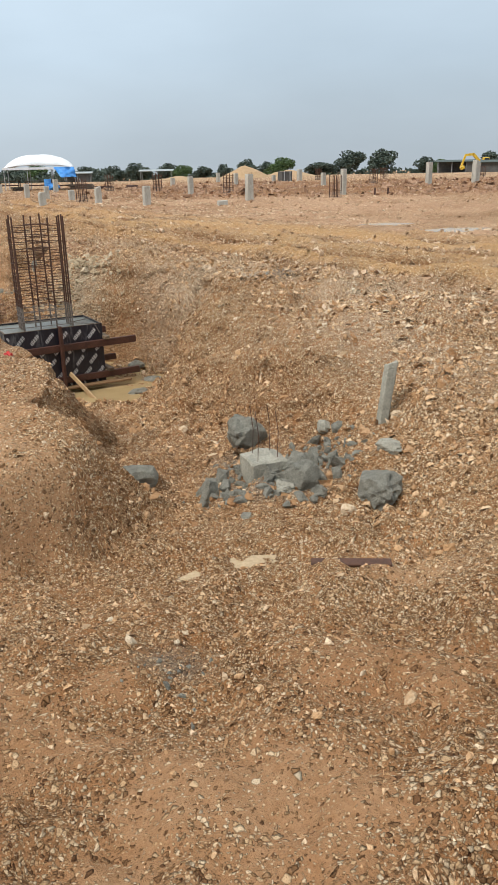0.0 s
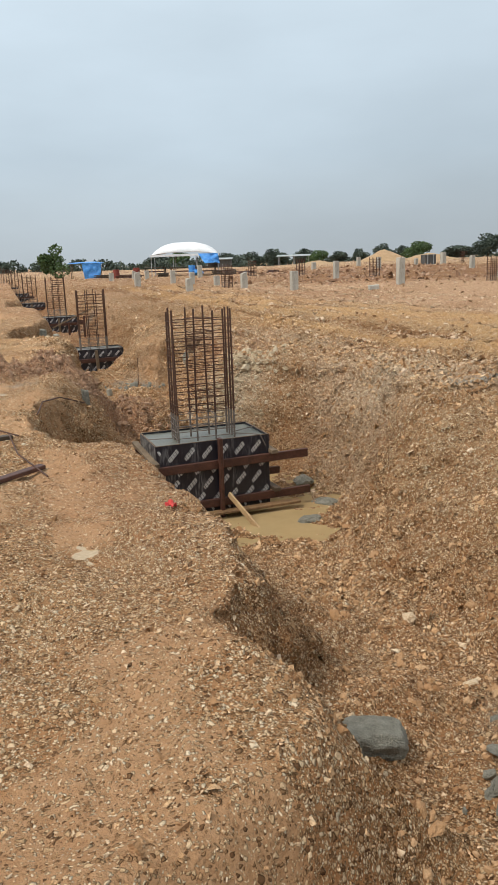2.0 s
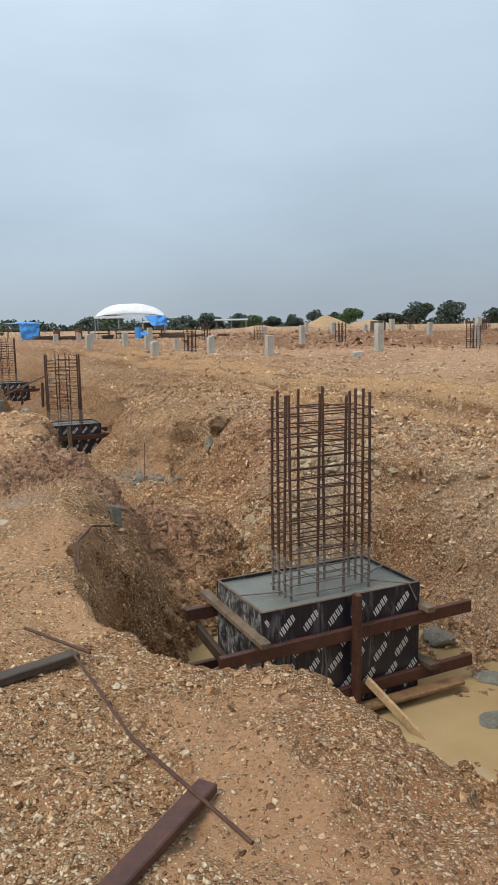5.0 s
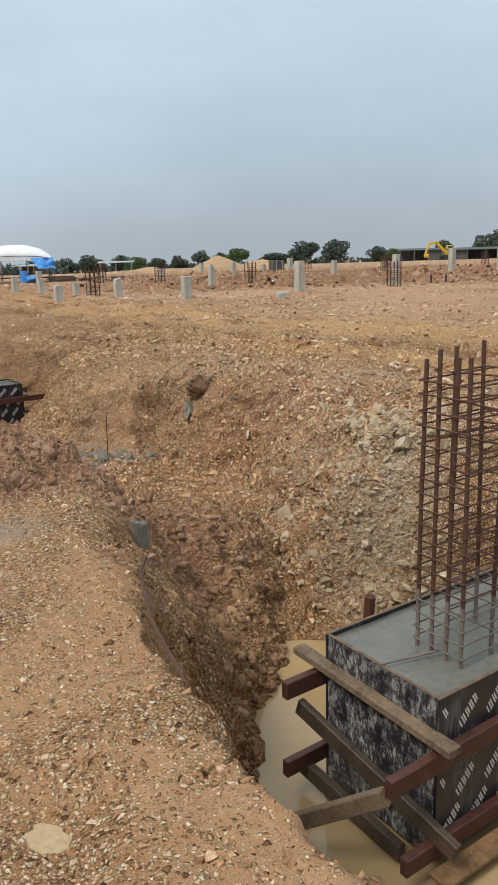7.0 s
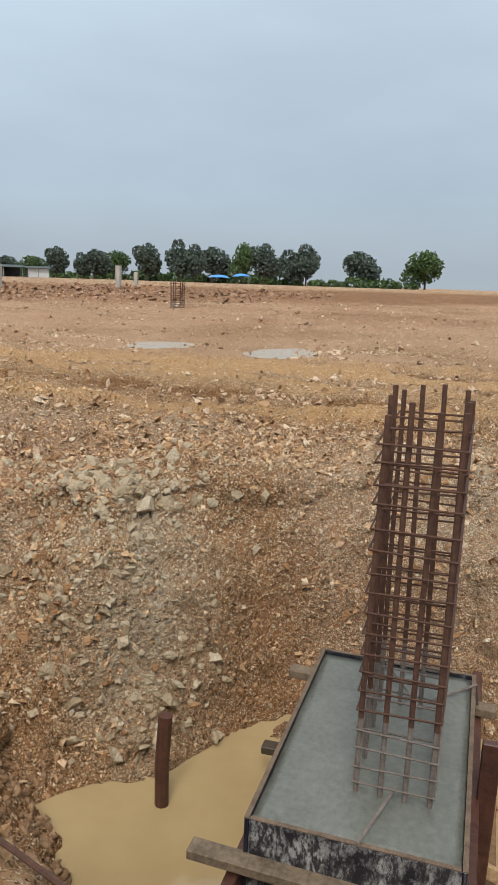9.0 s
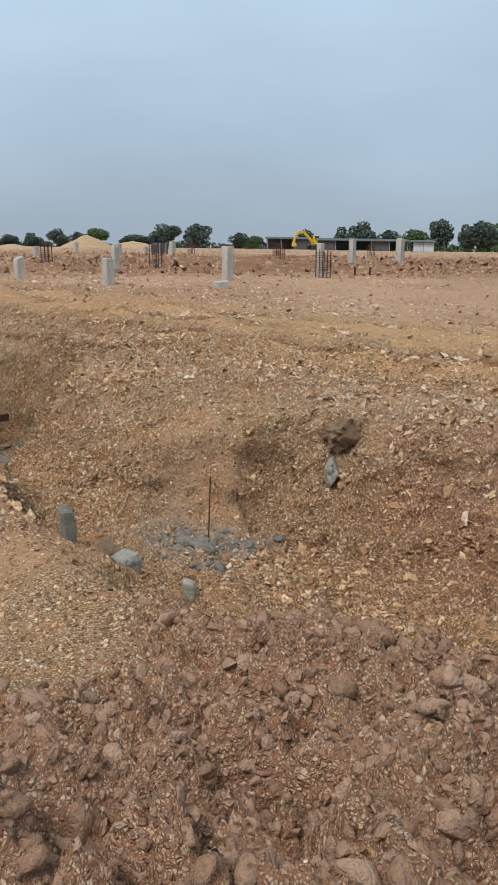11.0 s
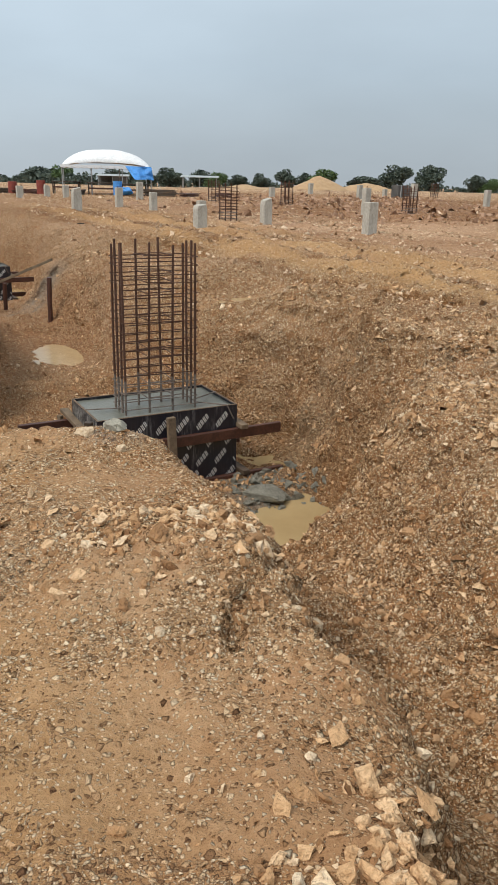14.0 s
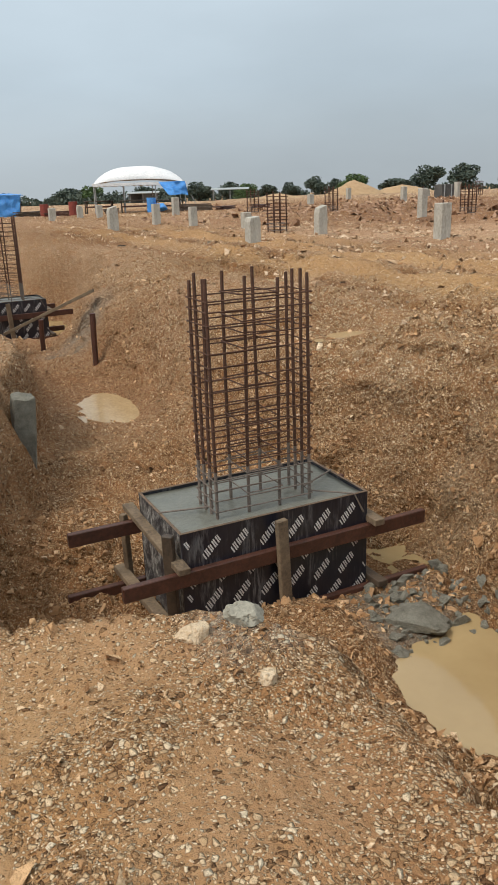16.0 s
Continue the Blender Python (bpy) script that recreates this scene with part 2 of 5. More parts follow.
CLAY_CLOD = stone_material("pale_clay_clod", [(0.0, (0.42, 0.34, 0.22)), (0.5, (0.55, 0.46, 0.32)), (1.0, (0.66, 0.58, 0.43))], 0.9)
WET_CLOD = stone_material("wet_brown_clod", [(0.0, (0.25, 0.15, 0.085)), (1.0, (0.44, 0.285, 0.17))], 0.6)
EARTH = two_tone("damp_brown_earth", (0.20, 0.115, 0.06), (0.42, 0.27, 0.155), 14, 0.95, 0.03)
PUDDLE = two_tone("thin_muddy_water", (0.37, 0.255, 0.13), (0.46, 0.335, 0.185), 5, 0.2, 0.0008)
WATER = water_material()
PLY = panel_material()
SCUFFED = scuffed_material()
PLY_EDGE = two_tone("ply_edge", (0.07, 0.045, 0.03), (0.20, 0.135, 0.085), 12)
MARK = two_tone("white_print", (0.5, 0.5, 0.5), (0.72, 0.72, 0.71), 25, 0.5)
WET_CEMENT = two_tone("fresh_concrete", (0.105, 0.11, 0.09), (0.175, 0.178, 0.15), 3.5, 0.4, 0.004)
CEMENT = two_tone("grey_concrete", (0.20, 0.19, 0.15), (0.38, 0.36, 0.29), 7, 0.85, 0.008)
DARK_CEMENT = two_tone("dark_damp_concrete", (0.15, 0.145, 0.115), (0.38, 0.365, 0.30), 14, 0.85, 0.03)
POST = two_tone("pale_column_concrete", (0.30, 0.28, 0.235), (0.54, 0.515, 0.45), 4, 0.85, 0.006, (1, 1, 0.4))
RUST = two_tone("rusty_steel", (0.04, 0.017, 0.010), (0.125, 0.055, 0.03), 30, 0.75, 0.002)
RUST_DARK = two_tone("cement_splashed_steel", (0.10, 0.075, 0.06), (0.24, 0.20, 0.17), 18, 0.8, 0.003)
RED_WOOD = two_tone("red_painted_timber", (0.03, 0.012, 0.008), (0.11, 0.042, 0.026), 6, 0.55, 0.003, (1, 1, 1), 40)
OLD_WOOD = two_tone("weathered_timber", (0.085, 0.06, 0.038), (0.24, 0.175, 0.112), 5, 0.85, 0.004, None, 45)
DARK_WOOD = two_tone("wet_dark_timber", (0.03, 0.021, 0.014), (0.09, 0.062, 0.04), 6, 0.6, 0.004, None, 45)
WET_WOOD = two_tone("wet_orange_timber", (0.11, 0.06, 0.026), (0.27, 0.16, 0.075), 5, 0.6, 0.003, None, 40)
NEW_WOOD = two_tone("tan_timber", (0.30, 0.19, 0.09), (0.50, 0.35, 0.19), 5, 0.8, 0.003, None, 40)
WHITE = two_tone("white_canvas", (0.66, 0.69, 0.71), (0.83, 0.85, 0.86), 1.2, 0.6, 0.02)
BLUE = two_tone("blue_tarpaulin", (0.035, 0.22, 0.68), (0.09, 0.38, 0.88), 2.5, 0.4, 0.05)
METAL = two_tone("dull_metal", (0.20, 0.21, 0.21), (0.42, 0.43, 0.43), 3, 0.5, 0.002)
ROOFING = two_tone("grey_roof_sheet", (0.22, 0.25, 0.25), (0.40, 0.44, 0.44), 1.0, 0.6, 0.004)
DARK_ROOF = two_tone("dark_green_roof_sheet", (0.035, 0.05, 0.045), (0.085, 0.11, 0.10), 1.0, 0.85, 0.004)
# far foliage: green lifted slightly towards blue, distance haze mixed into the colour
LEAF = two_tone("hazed_leaves", (0.038, 0.058, 0.045), (0.085, 0.115, 0.085), 0.8, 0.7, 0.02)
LEAF_LIGHT = two_tone("light_leaves", (0.035, 0.07, 0.02), (0.09, 0.15, 0.045), 0.8, 0.7, 0.02)
BARK = two_tone("bark", (0.05, 0.035, 0.025), (0.12, 0.09, 0.065), 4, 0.9, 0.02)
YELLOW = two_tone("yellow_machine_paint", (0.55, 0.34, 0.02), (0.72, 0.48, 0.04), 2, 0.45, 0.001)
BLACK = two_tone("black_rubber", (0.012, 0.012, 0.012), (0.04, 0.04, 0.04), 6, 0.7, 0.004)
SAND = two_tone("heaped_sand", (0.34, 0.215, 0.11), (0.47, 0.325, 0.185), 2.5, 0.95, 0.03)
RED_CLOTH = two_tone("red_plastic", (0.55, 0.03, 0.03), (0.75, 0.09, 0.07), 30, 0.4, 0.004)
RED_DRUM = two_tone("red_brown_paint", (0.16, 0.03, 0.02), (0.30, 0.06, 0.04), 3, 0.55, 0.002)
SHED_WALL = two_tone("pale_sheet_wall", (0.45, 0.47, 0.47), (0.66, 0.67, 0.66), 0.8, 0.6, 0.003)
DARKNESS = two_tone("dark_board_wall", (0.05, 0.05, 0.05), (0.12, 0.115, 0.105), 1.5, 0.8, 0.003)

# ---- the lie of the land ----
# s runs along the row of footings, w across it, both from the first footing's middle
ORIGIN, ALONG, ACROSS = np.array((-2.90, 11.85)), np.array((-0.577, 0.817)), np.array((0.817, 0.577))


def place(s, w):
    return ORIGIN + s * ALONG + w * ACROSS


def lattice(ix, iy, seed):
    h = (ix.astype(np.int64) * 374761393 + iy.astype(np.int64) * 668265263 + seed * 974634777) & 0xFFFFFFFF
    h = ((h ^ (h >> 13)) * 1274126177) & 0xFFFFFFFF
    return ((h ^ (h >> 16)) & 0xFFFF) / 65535.0


def value_noise(x, y, seed=0):
    ix, iy = np.floor(x), np.floor(y)
    fx, fy = x - ix, y - iy
    fx, fy = fx * fx * (3 - 2 * fx), fy * fy * (3 - 2 * fy)
    a, b = lattice(ix, iy, seed), lattice(ix + 1, iy, seed)
    c, d = lattice(ix, iy + 1, seed), lattice(ix + 1, iy + 1, seed)
    return (a + (b - a) * fx) * (1 - fy) + (c + (d - c) * fx) * fy - 0.5


def fbm(x, y, freq, octaves=4, seed=0, gain=0.5):
    total, amp = 0, 1.0
    for k in range(octaves):
        total = total + amp * value_noise(x * freq, y * freq, seed + 17 * k)
        freq, amp = freq * 2.03, amp * gain
    return total


def cells(x, y, freq, seed=0):
    """Distance to the nearest of scattered points: lumps where it is small."""
    x, y = x * freq, y * freq
    ix, iy = np.floor(x), np.floor(y)
    best = np.full(x.shape, 9.0)
    for dx in (-1, 0, 1):
        for dy in (-1, 0, 1):
            cx, cy = ix + dx, iy + dy
            px, py = cx + lattice(cx, cy, seed), cy + lattice(cx, cy, seed + 5)
            best = np.minimum(best, (x - px) ** 2 + (y - py) ** 2)
    return np.sqrt(best)


def smooth(a, b, x):
    t = np.clip((x - a) / (b - a), 0, 1)
    return t * t * (3 - 2 * t)


# plan of the trench: its near edge, far edge and bed, along s
NEAR_EDGE = ((-12, -8.4, -7.85, -7.5, -7.05, -6.65, -6.1, -5.7, -4.8, -3.2, -2.45, -2.15, -1.8, -1.3, -0.4, 0.4, 1.7, 2.6, 4.6, 5.6, 6.7, 8.4, 9.75, 10.1, 10.35, 11, 13, 14.3, 16, 21, 23, 26.5, 28, 60),
             (-4.6, -4.2, -3.1, -2.25, -1.45, -1.5, -1.68, -1.25, -1.08, -1.28, -1.3, -1.75, -2.0, -2.22, -2.15, -1.95, -1.6, -1.35, -1.85, -1.66, -1.30, -1.03, -0.95, -1.25, -2.0, -2.4, -2.2, -1.5, -1.1, -1.2, -2.2, -2.2, -1.6, -1.8))
FAR_EDGE = ((-12, -9.3, -7.7, -6.3, -4.6, -3.5, -2.8, -2.0, -1.0, 0.6, 1.25, 2.0, 3.0, 4.2, 5.2, 6.0, 6.3, 6.9, 7.3, 9.2, 9.8, 10.4, 12.5, 13.6, 15, 17, 21, 23, 26, 28, 60),
            (0.9, 1.0, 1.45, 1.45, 1.5, 1.2, 1.5, 2.1, 2.35, 2.25, 1.85, 1.1, 1.2, 1.75, 1.65, 1.25, 0.85, 0.68, 0.95, 0.85, 1.3, 1.95, 2.2, 2.1, 1.55, 1.3, 1.3, 1.9, 1.9, 1.0, 0.6))
BED = ((-12, -10.6, -9.2, -8.2, -6, -4.0, -3.2, -2.2, -1.6, 0.7, 2.15, 2.65, 3.3, 7.0, 8.8, 9.5, 10.05, 10.35, 11.2, 12.9, 13.6, 15, 17, 19, 22, 23.5, 26, 27, 60),
       (0.14, 0.12, -0.06, -0.33, -0.54, -0.82, -0.92, -1.2, -1.39, -1.45, -1.47, -0.95, -0.72, -0.76, -0.86, -1.1, -1.36, -1.50, -1.48, -1.36, -1.12, -0.98, -1.12, -0.95, -1.0, -1.4, -1.4, -1.0, -1.0))
# the open ground rises a little to a dug bank, then falls away to the field's edge
FAR_FALL = ((30, 45, 61, 80, 95, 112, 150, 185, 220, 260, 1500), (0, 0, 0.13, 0.18, 0.24, 0.22, 0.0, -0.55, -1.15, -1.5, -12))
NEAR_LEVEL = ((-14, 1.5, 3.2, 4.6, 5.5, 8, 10, 14, 20, 40), (0.15, 0.16, 0.19, 0.07, 0.04, 0.03, -0.03, -0.02, 0.08, 0.2))


# trodden, nearly stoneless patches on the path: s, w and half-lengths
BARE = [(9.1, -1.5, 0.42, 0.42), (7.1, -1.95, 0.42, 0.75), (9.7, -2.3, 0.5, 0.3), (5.25, -2.3, 0.55, 0.8), (6.5, 0.45, 0.5, 0.3), (-3.9, -1.95, 0.9, 0.28), (-1.6, -2.45, 0.8, 0.25), (-10.2, -1.9, 0.6, 0.5), (-9.7, -1.0, 0.5, 0.4), (-8.9, -0.2, 0.35, 0.3), (1.5, -2.5, 0.4, 0.5)]


def bare(s, w):
    k = 0
    for bs, bw, rs, rw in BARE:
        k = np.maximum(k, np.exp(-(((s - bs) / rs) ** 2 + ((w - bw) / rw) ** 2) ** 2))
    return k * np.clip(0.9 + 1.0 * fbm(s, w, 2.5, 3, 103), 0, 1)


def ground_height(s, w):
    """Height of the ground, and its share of red soil, grey cement, and damp with rut shade."""
    x = ORIGIN[0] + s * ALONG[0] + w * ACROSS[0]
    y = ORIGIN[1] + s * ALONG[1] + w * ACROSS[1]
    dist = np.hypot(s - np.clip(s, -11, 30), w)
    wob = (0.24 * fbm(s, w, 0.8, 2, 3) + 0.03 * fbm(s, w, 4.5, 3, 5)) * smooth(30, 12, s)
    wn_, wf_ = np.interp(s, *NEAR_EDGE), np.interp(s, *FAR_EDGE)
    pool = smooth(-1.4, -0.9, s) * smooth(2.5, 2.1, s) * smooth(1.2, 0.8, w) + smooth(10.2, 10.6, s) * smooth(12.6, 12.2, s) * smooth(1.4, 1.0, w)
    bed = np.interp(s, *BED) + 0.16 * fbm(s, w, 0.9, 4, 9) * (1 - 0.9 * pool) + smooth(9.9, 10.3, s) * smooth(12.2, 11.7, s) * (0.15 * smooth(0.45, 0.15, w) + 0.09 * smooth(10.95, 11.3, s))
    bed = bed + 0.42 * smooth(-0.05, 0.55, s - 1.95 - 1.1 * np.minimum(w, 0) + 0.25 * fbm(s, w, 3.0, 3, 101)) * smooth(0.45, 0.0, w) * smooth(0.3, 0.6, s) * smooth(3.2, 2.6, s)
    bed = bed + 0.14 * smooth(-0.3, -0.9, s) * smooth(-2.2, -1.8, s) * smooth(0.9, 1.5, w - 0.3 * fbm(s, w, 2.0, 3, 107))
    near = np.interp(s, *NEAR_LEVEL)
    fall = np.interp(y, *FAR_FALL) - (0.12 * smooth(-14, -24, x) + 0.42 * smooth(-28, -36, x)) * smooth(54, 66, y)
    far = 0.2 + 0.12 * smooth(0.8, 2.2, w) * smooth(9, 3, w) + fall
    far = far + smooth(42, 50, y) * smooth(84, 70, y) * smooth(-20, 0, x) * (0.30 * np.clip(fbm(x, y, 0.16, 4, 23) + 0.12, 0, 1) + 0.16 * fbm(x, y, 0.8, 4, 25))
    far = far + 0.10 * fbm(x, y, 0.5, 4, 27) * smooth(14, 24, w) * smooth(120, 60, y)
    near = near + (far - 0.2) * smooth(45, 70, y)
    pit = smooth(-2.2, -1.4, s) * smooth(1.5, 0.9, s) + smooth(9.9, 10.5, s) * smooth(13.6, 12.8, s) + smooth(22.8, 23.6, s) * smooth(27, 26, s)
    slope_n = 0.45 + 0.75 * smooth(0.0, 0.9, s) * smooth(3.0, 2.2, s) + 0.5 * smooth(2.4, 3.3, s) * smooth(5.6, 4.6, s) + 1.0 * smooth(4.6, 5.2, s) * smooth(6.6, 5.8, s) + 0.2 * smooth(-3.5, -6, s) + 0.4 * smooth(-6.8, -7.3, s) + 0.3 * smooth(-8.2, -9.4, s)
    slope_f = 1.2 - 0.5 * pit - 0.5 * smooth(5.8, 6.15, s) * smooth(7.3, 6.7, s) - 0.15 * smooth(2, 2.6, s) * smooth(9.5, 9, s)
    fade = smooth(75, 45, s)
    on_near = 1 - smooth(0, 1, (w + wob - wn_ + 0.12 * slope_n) / slope_n)
    on_far = smooth(0, 1, (w - wob - wf_ + slope_f) / slope_f)
    both = np.maximum(on_near + on_far, 1)
    z = bed + (near - bed) * on_near / both + (far - bed) * on_far / both
    z = far * (1 - fade) + z * fade
    inside = np.clip(1 - on_near - on_far, 0, 1) * fade
    wall = np.clip(1 - np.abs(2 * on_near - 1), 0, 1) + np.clip(1 - np.abs(2 * on_far - 1), 0, 1)
    # wheel ruts beyond the trench
    ww = w + 0.17 * np.clip(s, -12, 14) + 0.4 * fbm(s, w, 0.25, 2, 31)
    rutted = smooth(2.9, 3.9, ww) * smooth(11, 9, ww) * smooth(45, 30, s) * smooth(2.4, 3.4, w)
    z = z + rutted * (0.11 * np.sin(ww * 3.3) + 0.06 * np.sin(ww * 7.7 + 1.2)) * (0.7 + fbm(s, w, 0.5, 2, 33))
    # roughness: lumps, clods and crumbs
    path_ = smooth(-1.2, -1.7, w) * smooth(2.1, 1.2, s) + smooth(-1.1, -1.6, w) * smooth(4.8, 5.4, s)
    clod = smooth(1.7, 2.5, s) * smooth(0.4, -0.4, s - 4.45 + 0.8 * smooth(-1.5, -2.3, w)) * smooth(-3.6, -2.9, w) * smooth(0.3, -0.7, w)
    heap = np.exp(-((s - 8.1) ** 2 / 0.25 + (w + 1.55) ** 2 / 0.35))
    lumpy = 0.6 + 0.05 * np.clip(wall, 0, 1) + (0.5 - 0.9 * pool) * inside + 0.6 * smooth(0.8, 1.6, w) * smooth(6, 3, w) - 0.12 * path_ + 1.3 * clod + 0.8 * heap
    far_soft = smooth(60, 20, dist)
    z = z + far_soft * lumpy * (0.15 * fbm(s, w, 1.7, 5, 41, 0.58) + 0.10 * (0.45 - cells(s, w, 6, 43)) * np.clip(0.45 + 1.6 * fbm(s, w, 1.1, 3, 45), 0, 1.4) + 0.042 * (0.45 - cells(s, w, 14, 47)) * np.clip(0.7 + 1.5 * fbm(s, w, 2.0, 2, 48), 0, 1.6))
    z = z + clod * (0.20 * (0.5 - cells(s, w, 4.6, 49)) + 0.17 * (0.45 - cells(s, w, 9.5, 51)) + 0.05 * (0.45 - cells(s, w, 20, 53))) + 0.05 * heap
    crack = np.exp(-((w + 1.42 - 0.9 * (s - 7.5) - 0.12 * fbm(s, w, 3, 2, 55)) / 0.022) ** 2) * smooth(7.3, 7.42, s) * smooth(8.1, 7.85, s)
    z = z - 0.10 * crack
    # level pans, then shallow hollows, that hold water
    for hs, hw, rs, rw, level in PANS:
        z = z + (level - z) * 0.9 * np.exp(-(((s - hs) / rs) ** 2 + ((w - hw) / rw) ** 2) ** 2)
    for hs, hw, rs, rw, deep in HOLLOWS:
        z = z - deep * np.exp(-(((s - hs) / rs) ** 2 + ((w - hw) / rw) ** 2))
    z = z - 0.25 * smooth(0, 6, -w - 60)
    red = 0.35 * smooth(18, 30, y) * (0.8 + 1.2 * fbm(x, y, 0.12, 3, 29)) * smooth(90, 70, y) + 1.0 * np.exp(-((s - 4.0) ** 2 / 1.6 + (w - 1.3) ** 2 / 0.5)) + 0.85 * clod + 0.25 * fbm(s, w, 0.35, 3, 61)
    red = red + 0.35 * np.exp(-((s + 3.6) ** 2 / 1.5 + (w + 1.9) ** 2 / 0.5)) + 0.35 * np.exp(-((s - 6.0) ** 2 / 1.2 + (w + 2.2) ** 2 / 0.5))
    grey = np.zeros_like(z)
    for gs, gw, rs, rw, much in GREYS:
        grey = grey + much * np.exp(-(((s - gs) / rs) ** 2 + ((w - gw) / rw) ** 2) ** 1.5)
    grey = grey * (0.7 + 1.2 * fbm(s, w, 2.2, 3, 65))
    # damp earth; its rutted term paints shadow lines into the rut troughs
    damp = 0.5 * smooth(22, 34, y) * smooth(95, 75, y) * np.clip(0.5 + 1.6 * fbm(x, y, 0.18, 4, 37), 0.1, 0.95) + 0.9 * smooth(42, 50, y) * smooth(82, 72, y) * smooth(-22, -6, x) + 0.9 * rutted * smooth(0.2, 0.9, -np.sin(ww * 3.3) - 0.4 * np.sin(ww * 7.7)) + 0.25 * inside + 0.22 * np.clip(wall, 0, 1) * smooth(0.1, -0.5, z) + 0.4 * np.clip(1 - np.abs(2 * on_near - 1), 0, 1) * smooth(-7, -6, s) * smooth(1.2, 0.2, s) + 0.45 * fbm(s, w, 0.6, 3, 67) + 0.1 * clod + 0.25 * smooth(-0.8, -1.3, z)
    clay = np.zeros_like(z)
    for gs_, gw_, rs, rw, much in CLAYS:
        clay = clay + much * np.exp(-(((s - gs_) / rs) ** 2 + ((w - gw_) / rw) ** 2) ** 1.5)
    clay = clay * (0.6 + 1.4 * fbm(s, w, 1.8, 3, 69))
    path_mud = np.clip(path_, 0, 1) * smooth(0.06, 0.24, fbm(s, w, 1.5, 4, 91)) * 0.85 + 0.85 * bare(s, w)
    lane = np.exp(-((s - 4.9) ** 2 / 0.8 + (w + 2.6) ** 2 / 0.4))
    yellow = 0.6 * lane + rutted * (0.35 + 0.65 * smooth(-0.3, 0.7, np.sin(ww * 3.3) + 0.5 * np.sin(ww * 7.7 + 1.2))) + 0.7 * np.exp(-((s - 7.0) ** 2 / 2.0 + (w + 2.6) ** 2 / 0.5)) + 0.5 * np.exp(-((s - 9.6) ** 2 / 0.8 + (w + 2.2) ** 2 / 0.6))
    pink = 0.9 * smooth(8.8, 11.6, ww) * smooth(60, 42, y) * np.clip(0.85 + 1.2 * fbm(x, y, 0.3, 3, 93), 0, 1)
    strip = smooth(0.9, 1.7, w) * smooth(3.7, 2.7, ww) * smooth(-9, -6, s) * smooth(22, 12, s) * np.clip(0.55 + 1.8 * fbm(s, w, 0.7, 3, 95), 0, 1)
    mud = np.maximum(path_mud, 0.22 * path_) + 0.6 * lane + 0.75 * rutted * smooth(0.0, 0.8, np.sin(ww * 3.3)) + 0.8 * pink
    cover = np.stack([np.clip(q, 0, 1) for q in (yellow, pink, strip, mud)], -1)
    cover[..., 1] = np.clip(cover[..., 1] + 0.85 * smooth(82, 95, y), 0, 1)
    return cover, z, np.clip(red, 0, 1), np.clip(grey, 0, 1), np.clip(damp, 0, 1), np.clip(clay, 0, 0.85)


# hollows: s, w, half-lengths and depth; greys: spilt cement and blue clay
HOLLOWS = [(-4.89, -1.99, 0.34, 0.22, 0.06), (-0.96, -2.79, 0.25, 0.2, 0.05), (1.05, -2.6, 0.3, 0.45, 0.05), (-8.22, -0.98, 0.13, 0.40, 0.06),
           (17.1, 0.2, 1.0, 0.55, 0.16), (14.2, 1.95, 0.3, 0.45, 0.07), (17.7, 3.0, 0.5, 0.6, 0.07), (4.2, 11.7, 0.9, 1.6, 0.10), (7.0, 11.6, 0.9, 1.2, 0.10), (10.65, 0.85, 0.58, 0.56, 0.2), (9.6, 0.35, 0.25, 0.2, 0.05)]
PANS = [(17.1, 0.2, 1.4, 0.8, -1.0), (14.2, 1.95, 0.45, 0.65, 0.12), (17.7, 3.0, 0.7, 0.8, 0.25), (4.2, 11.7, 1.3, 2.2, 0.16), (7.0, 11.6, 1.3, 1.8, 0.16), (1.05, -2.6, 0.4, 0.55, 0.15)]
GREYS = [(-6.85, 0.05, 0.6, 0.42, 1.0), (-2.1, 2.75, 0.5, 0.25, 1.0), (6.1, 0.1, 0.6, 0.45, 1.2), (11.5, 0.85, 0.5, 0.45, 1.1), (20.0, 0.4, 0.6, 0.5, 1.2), (-1.9, 3.1, 0.5, 0.5, 1.0), (1.6, -2.1, 0.22, 0.32, 0.8), (-5.0, -2.98, 0.45, 0.3, 1.3), (4.4, -3.6, 0.35, 0.3, 1.1), (-9.2, -1.65, 0.16, 0.14, 0.7), (9.9, -1.15, 0.2, 0.2, 0.8)]
# pale grey-green clay in the pit walls
CLAYS = [(2.0, 0.85, 0.7, 0.5, 0.8), (12.3, 1.7, 0.9, 0.4, 0.3), (3.0, 2.6, 1.2, 0.7, 0.4), (-0.8, 2.6, 1.2, 0.6, 0.5), (8.1, -2.2, 1.0, 0.7, 0.12)]


def mesh_from(name, verts, faces, material, smooth_shade=False):
    me = bpy.data.meshes.new(name)
    verts, faces = np.asarray(verts, np.float32), np.asarray(faces, np.int32)
    k = faces.shape[1]
    me.vertices.add(len(verts))
    me.vertices.foreach_set("co", verts.ravel())
    me.loops.add(faces.size)
    me.loops.foreach_set("vertex_index", faces.ravel())
    me.polygons.add(len(faces))
    me.polygons.foreach_set("loop_start", np.arange(0, faces.size, k, dtype=np.int32))
    me.polygons.foreach_set("loop_total", np.full(len(faces), k, np.int32))
    me.polygons.foreach_set("use_smooth", np.full(len(faces), smooth_shade))
    me.materials.append(material)
    me.update(calc_edges=True)
    return me


def steps(*spans):
    """Grid lines: spans of (end, spacing), the last ones growing."""
    line = [spans[0]]
    for end, gap, grow in spans[1:]:
        while line[-1] < end:
            line.append(line[-1] + gap)
            gap *= grow
    return np.array(line)


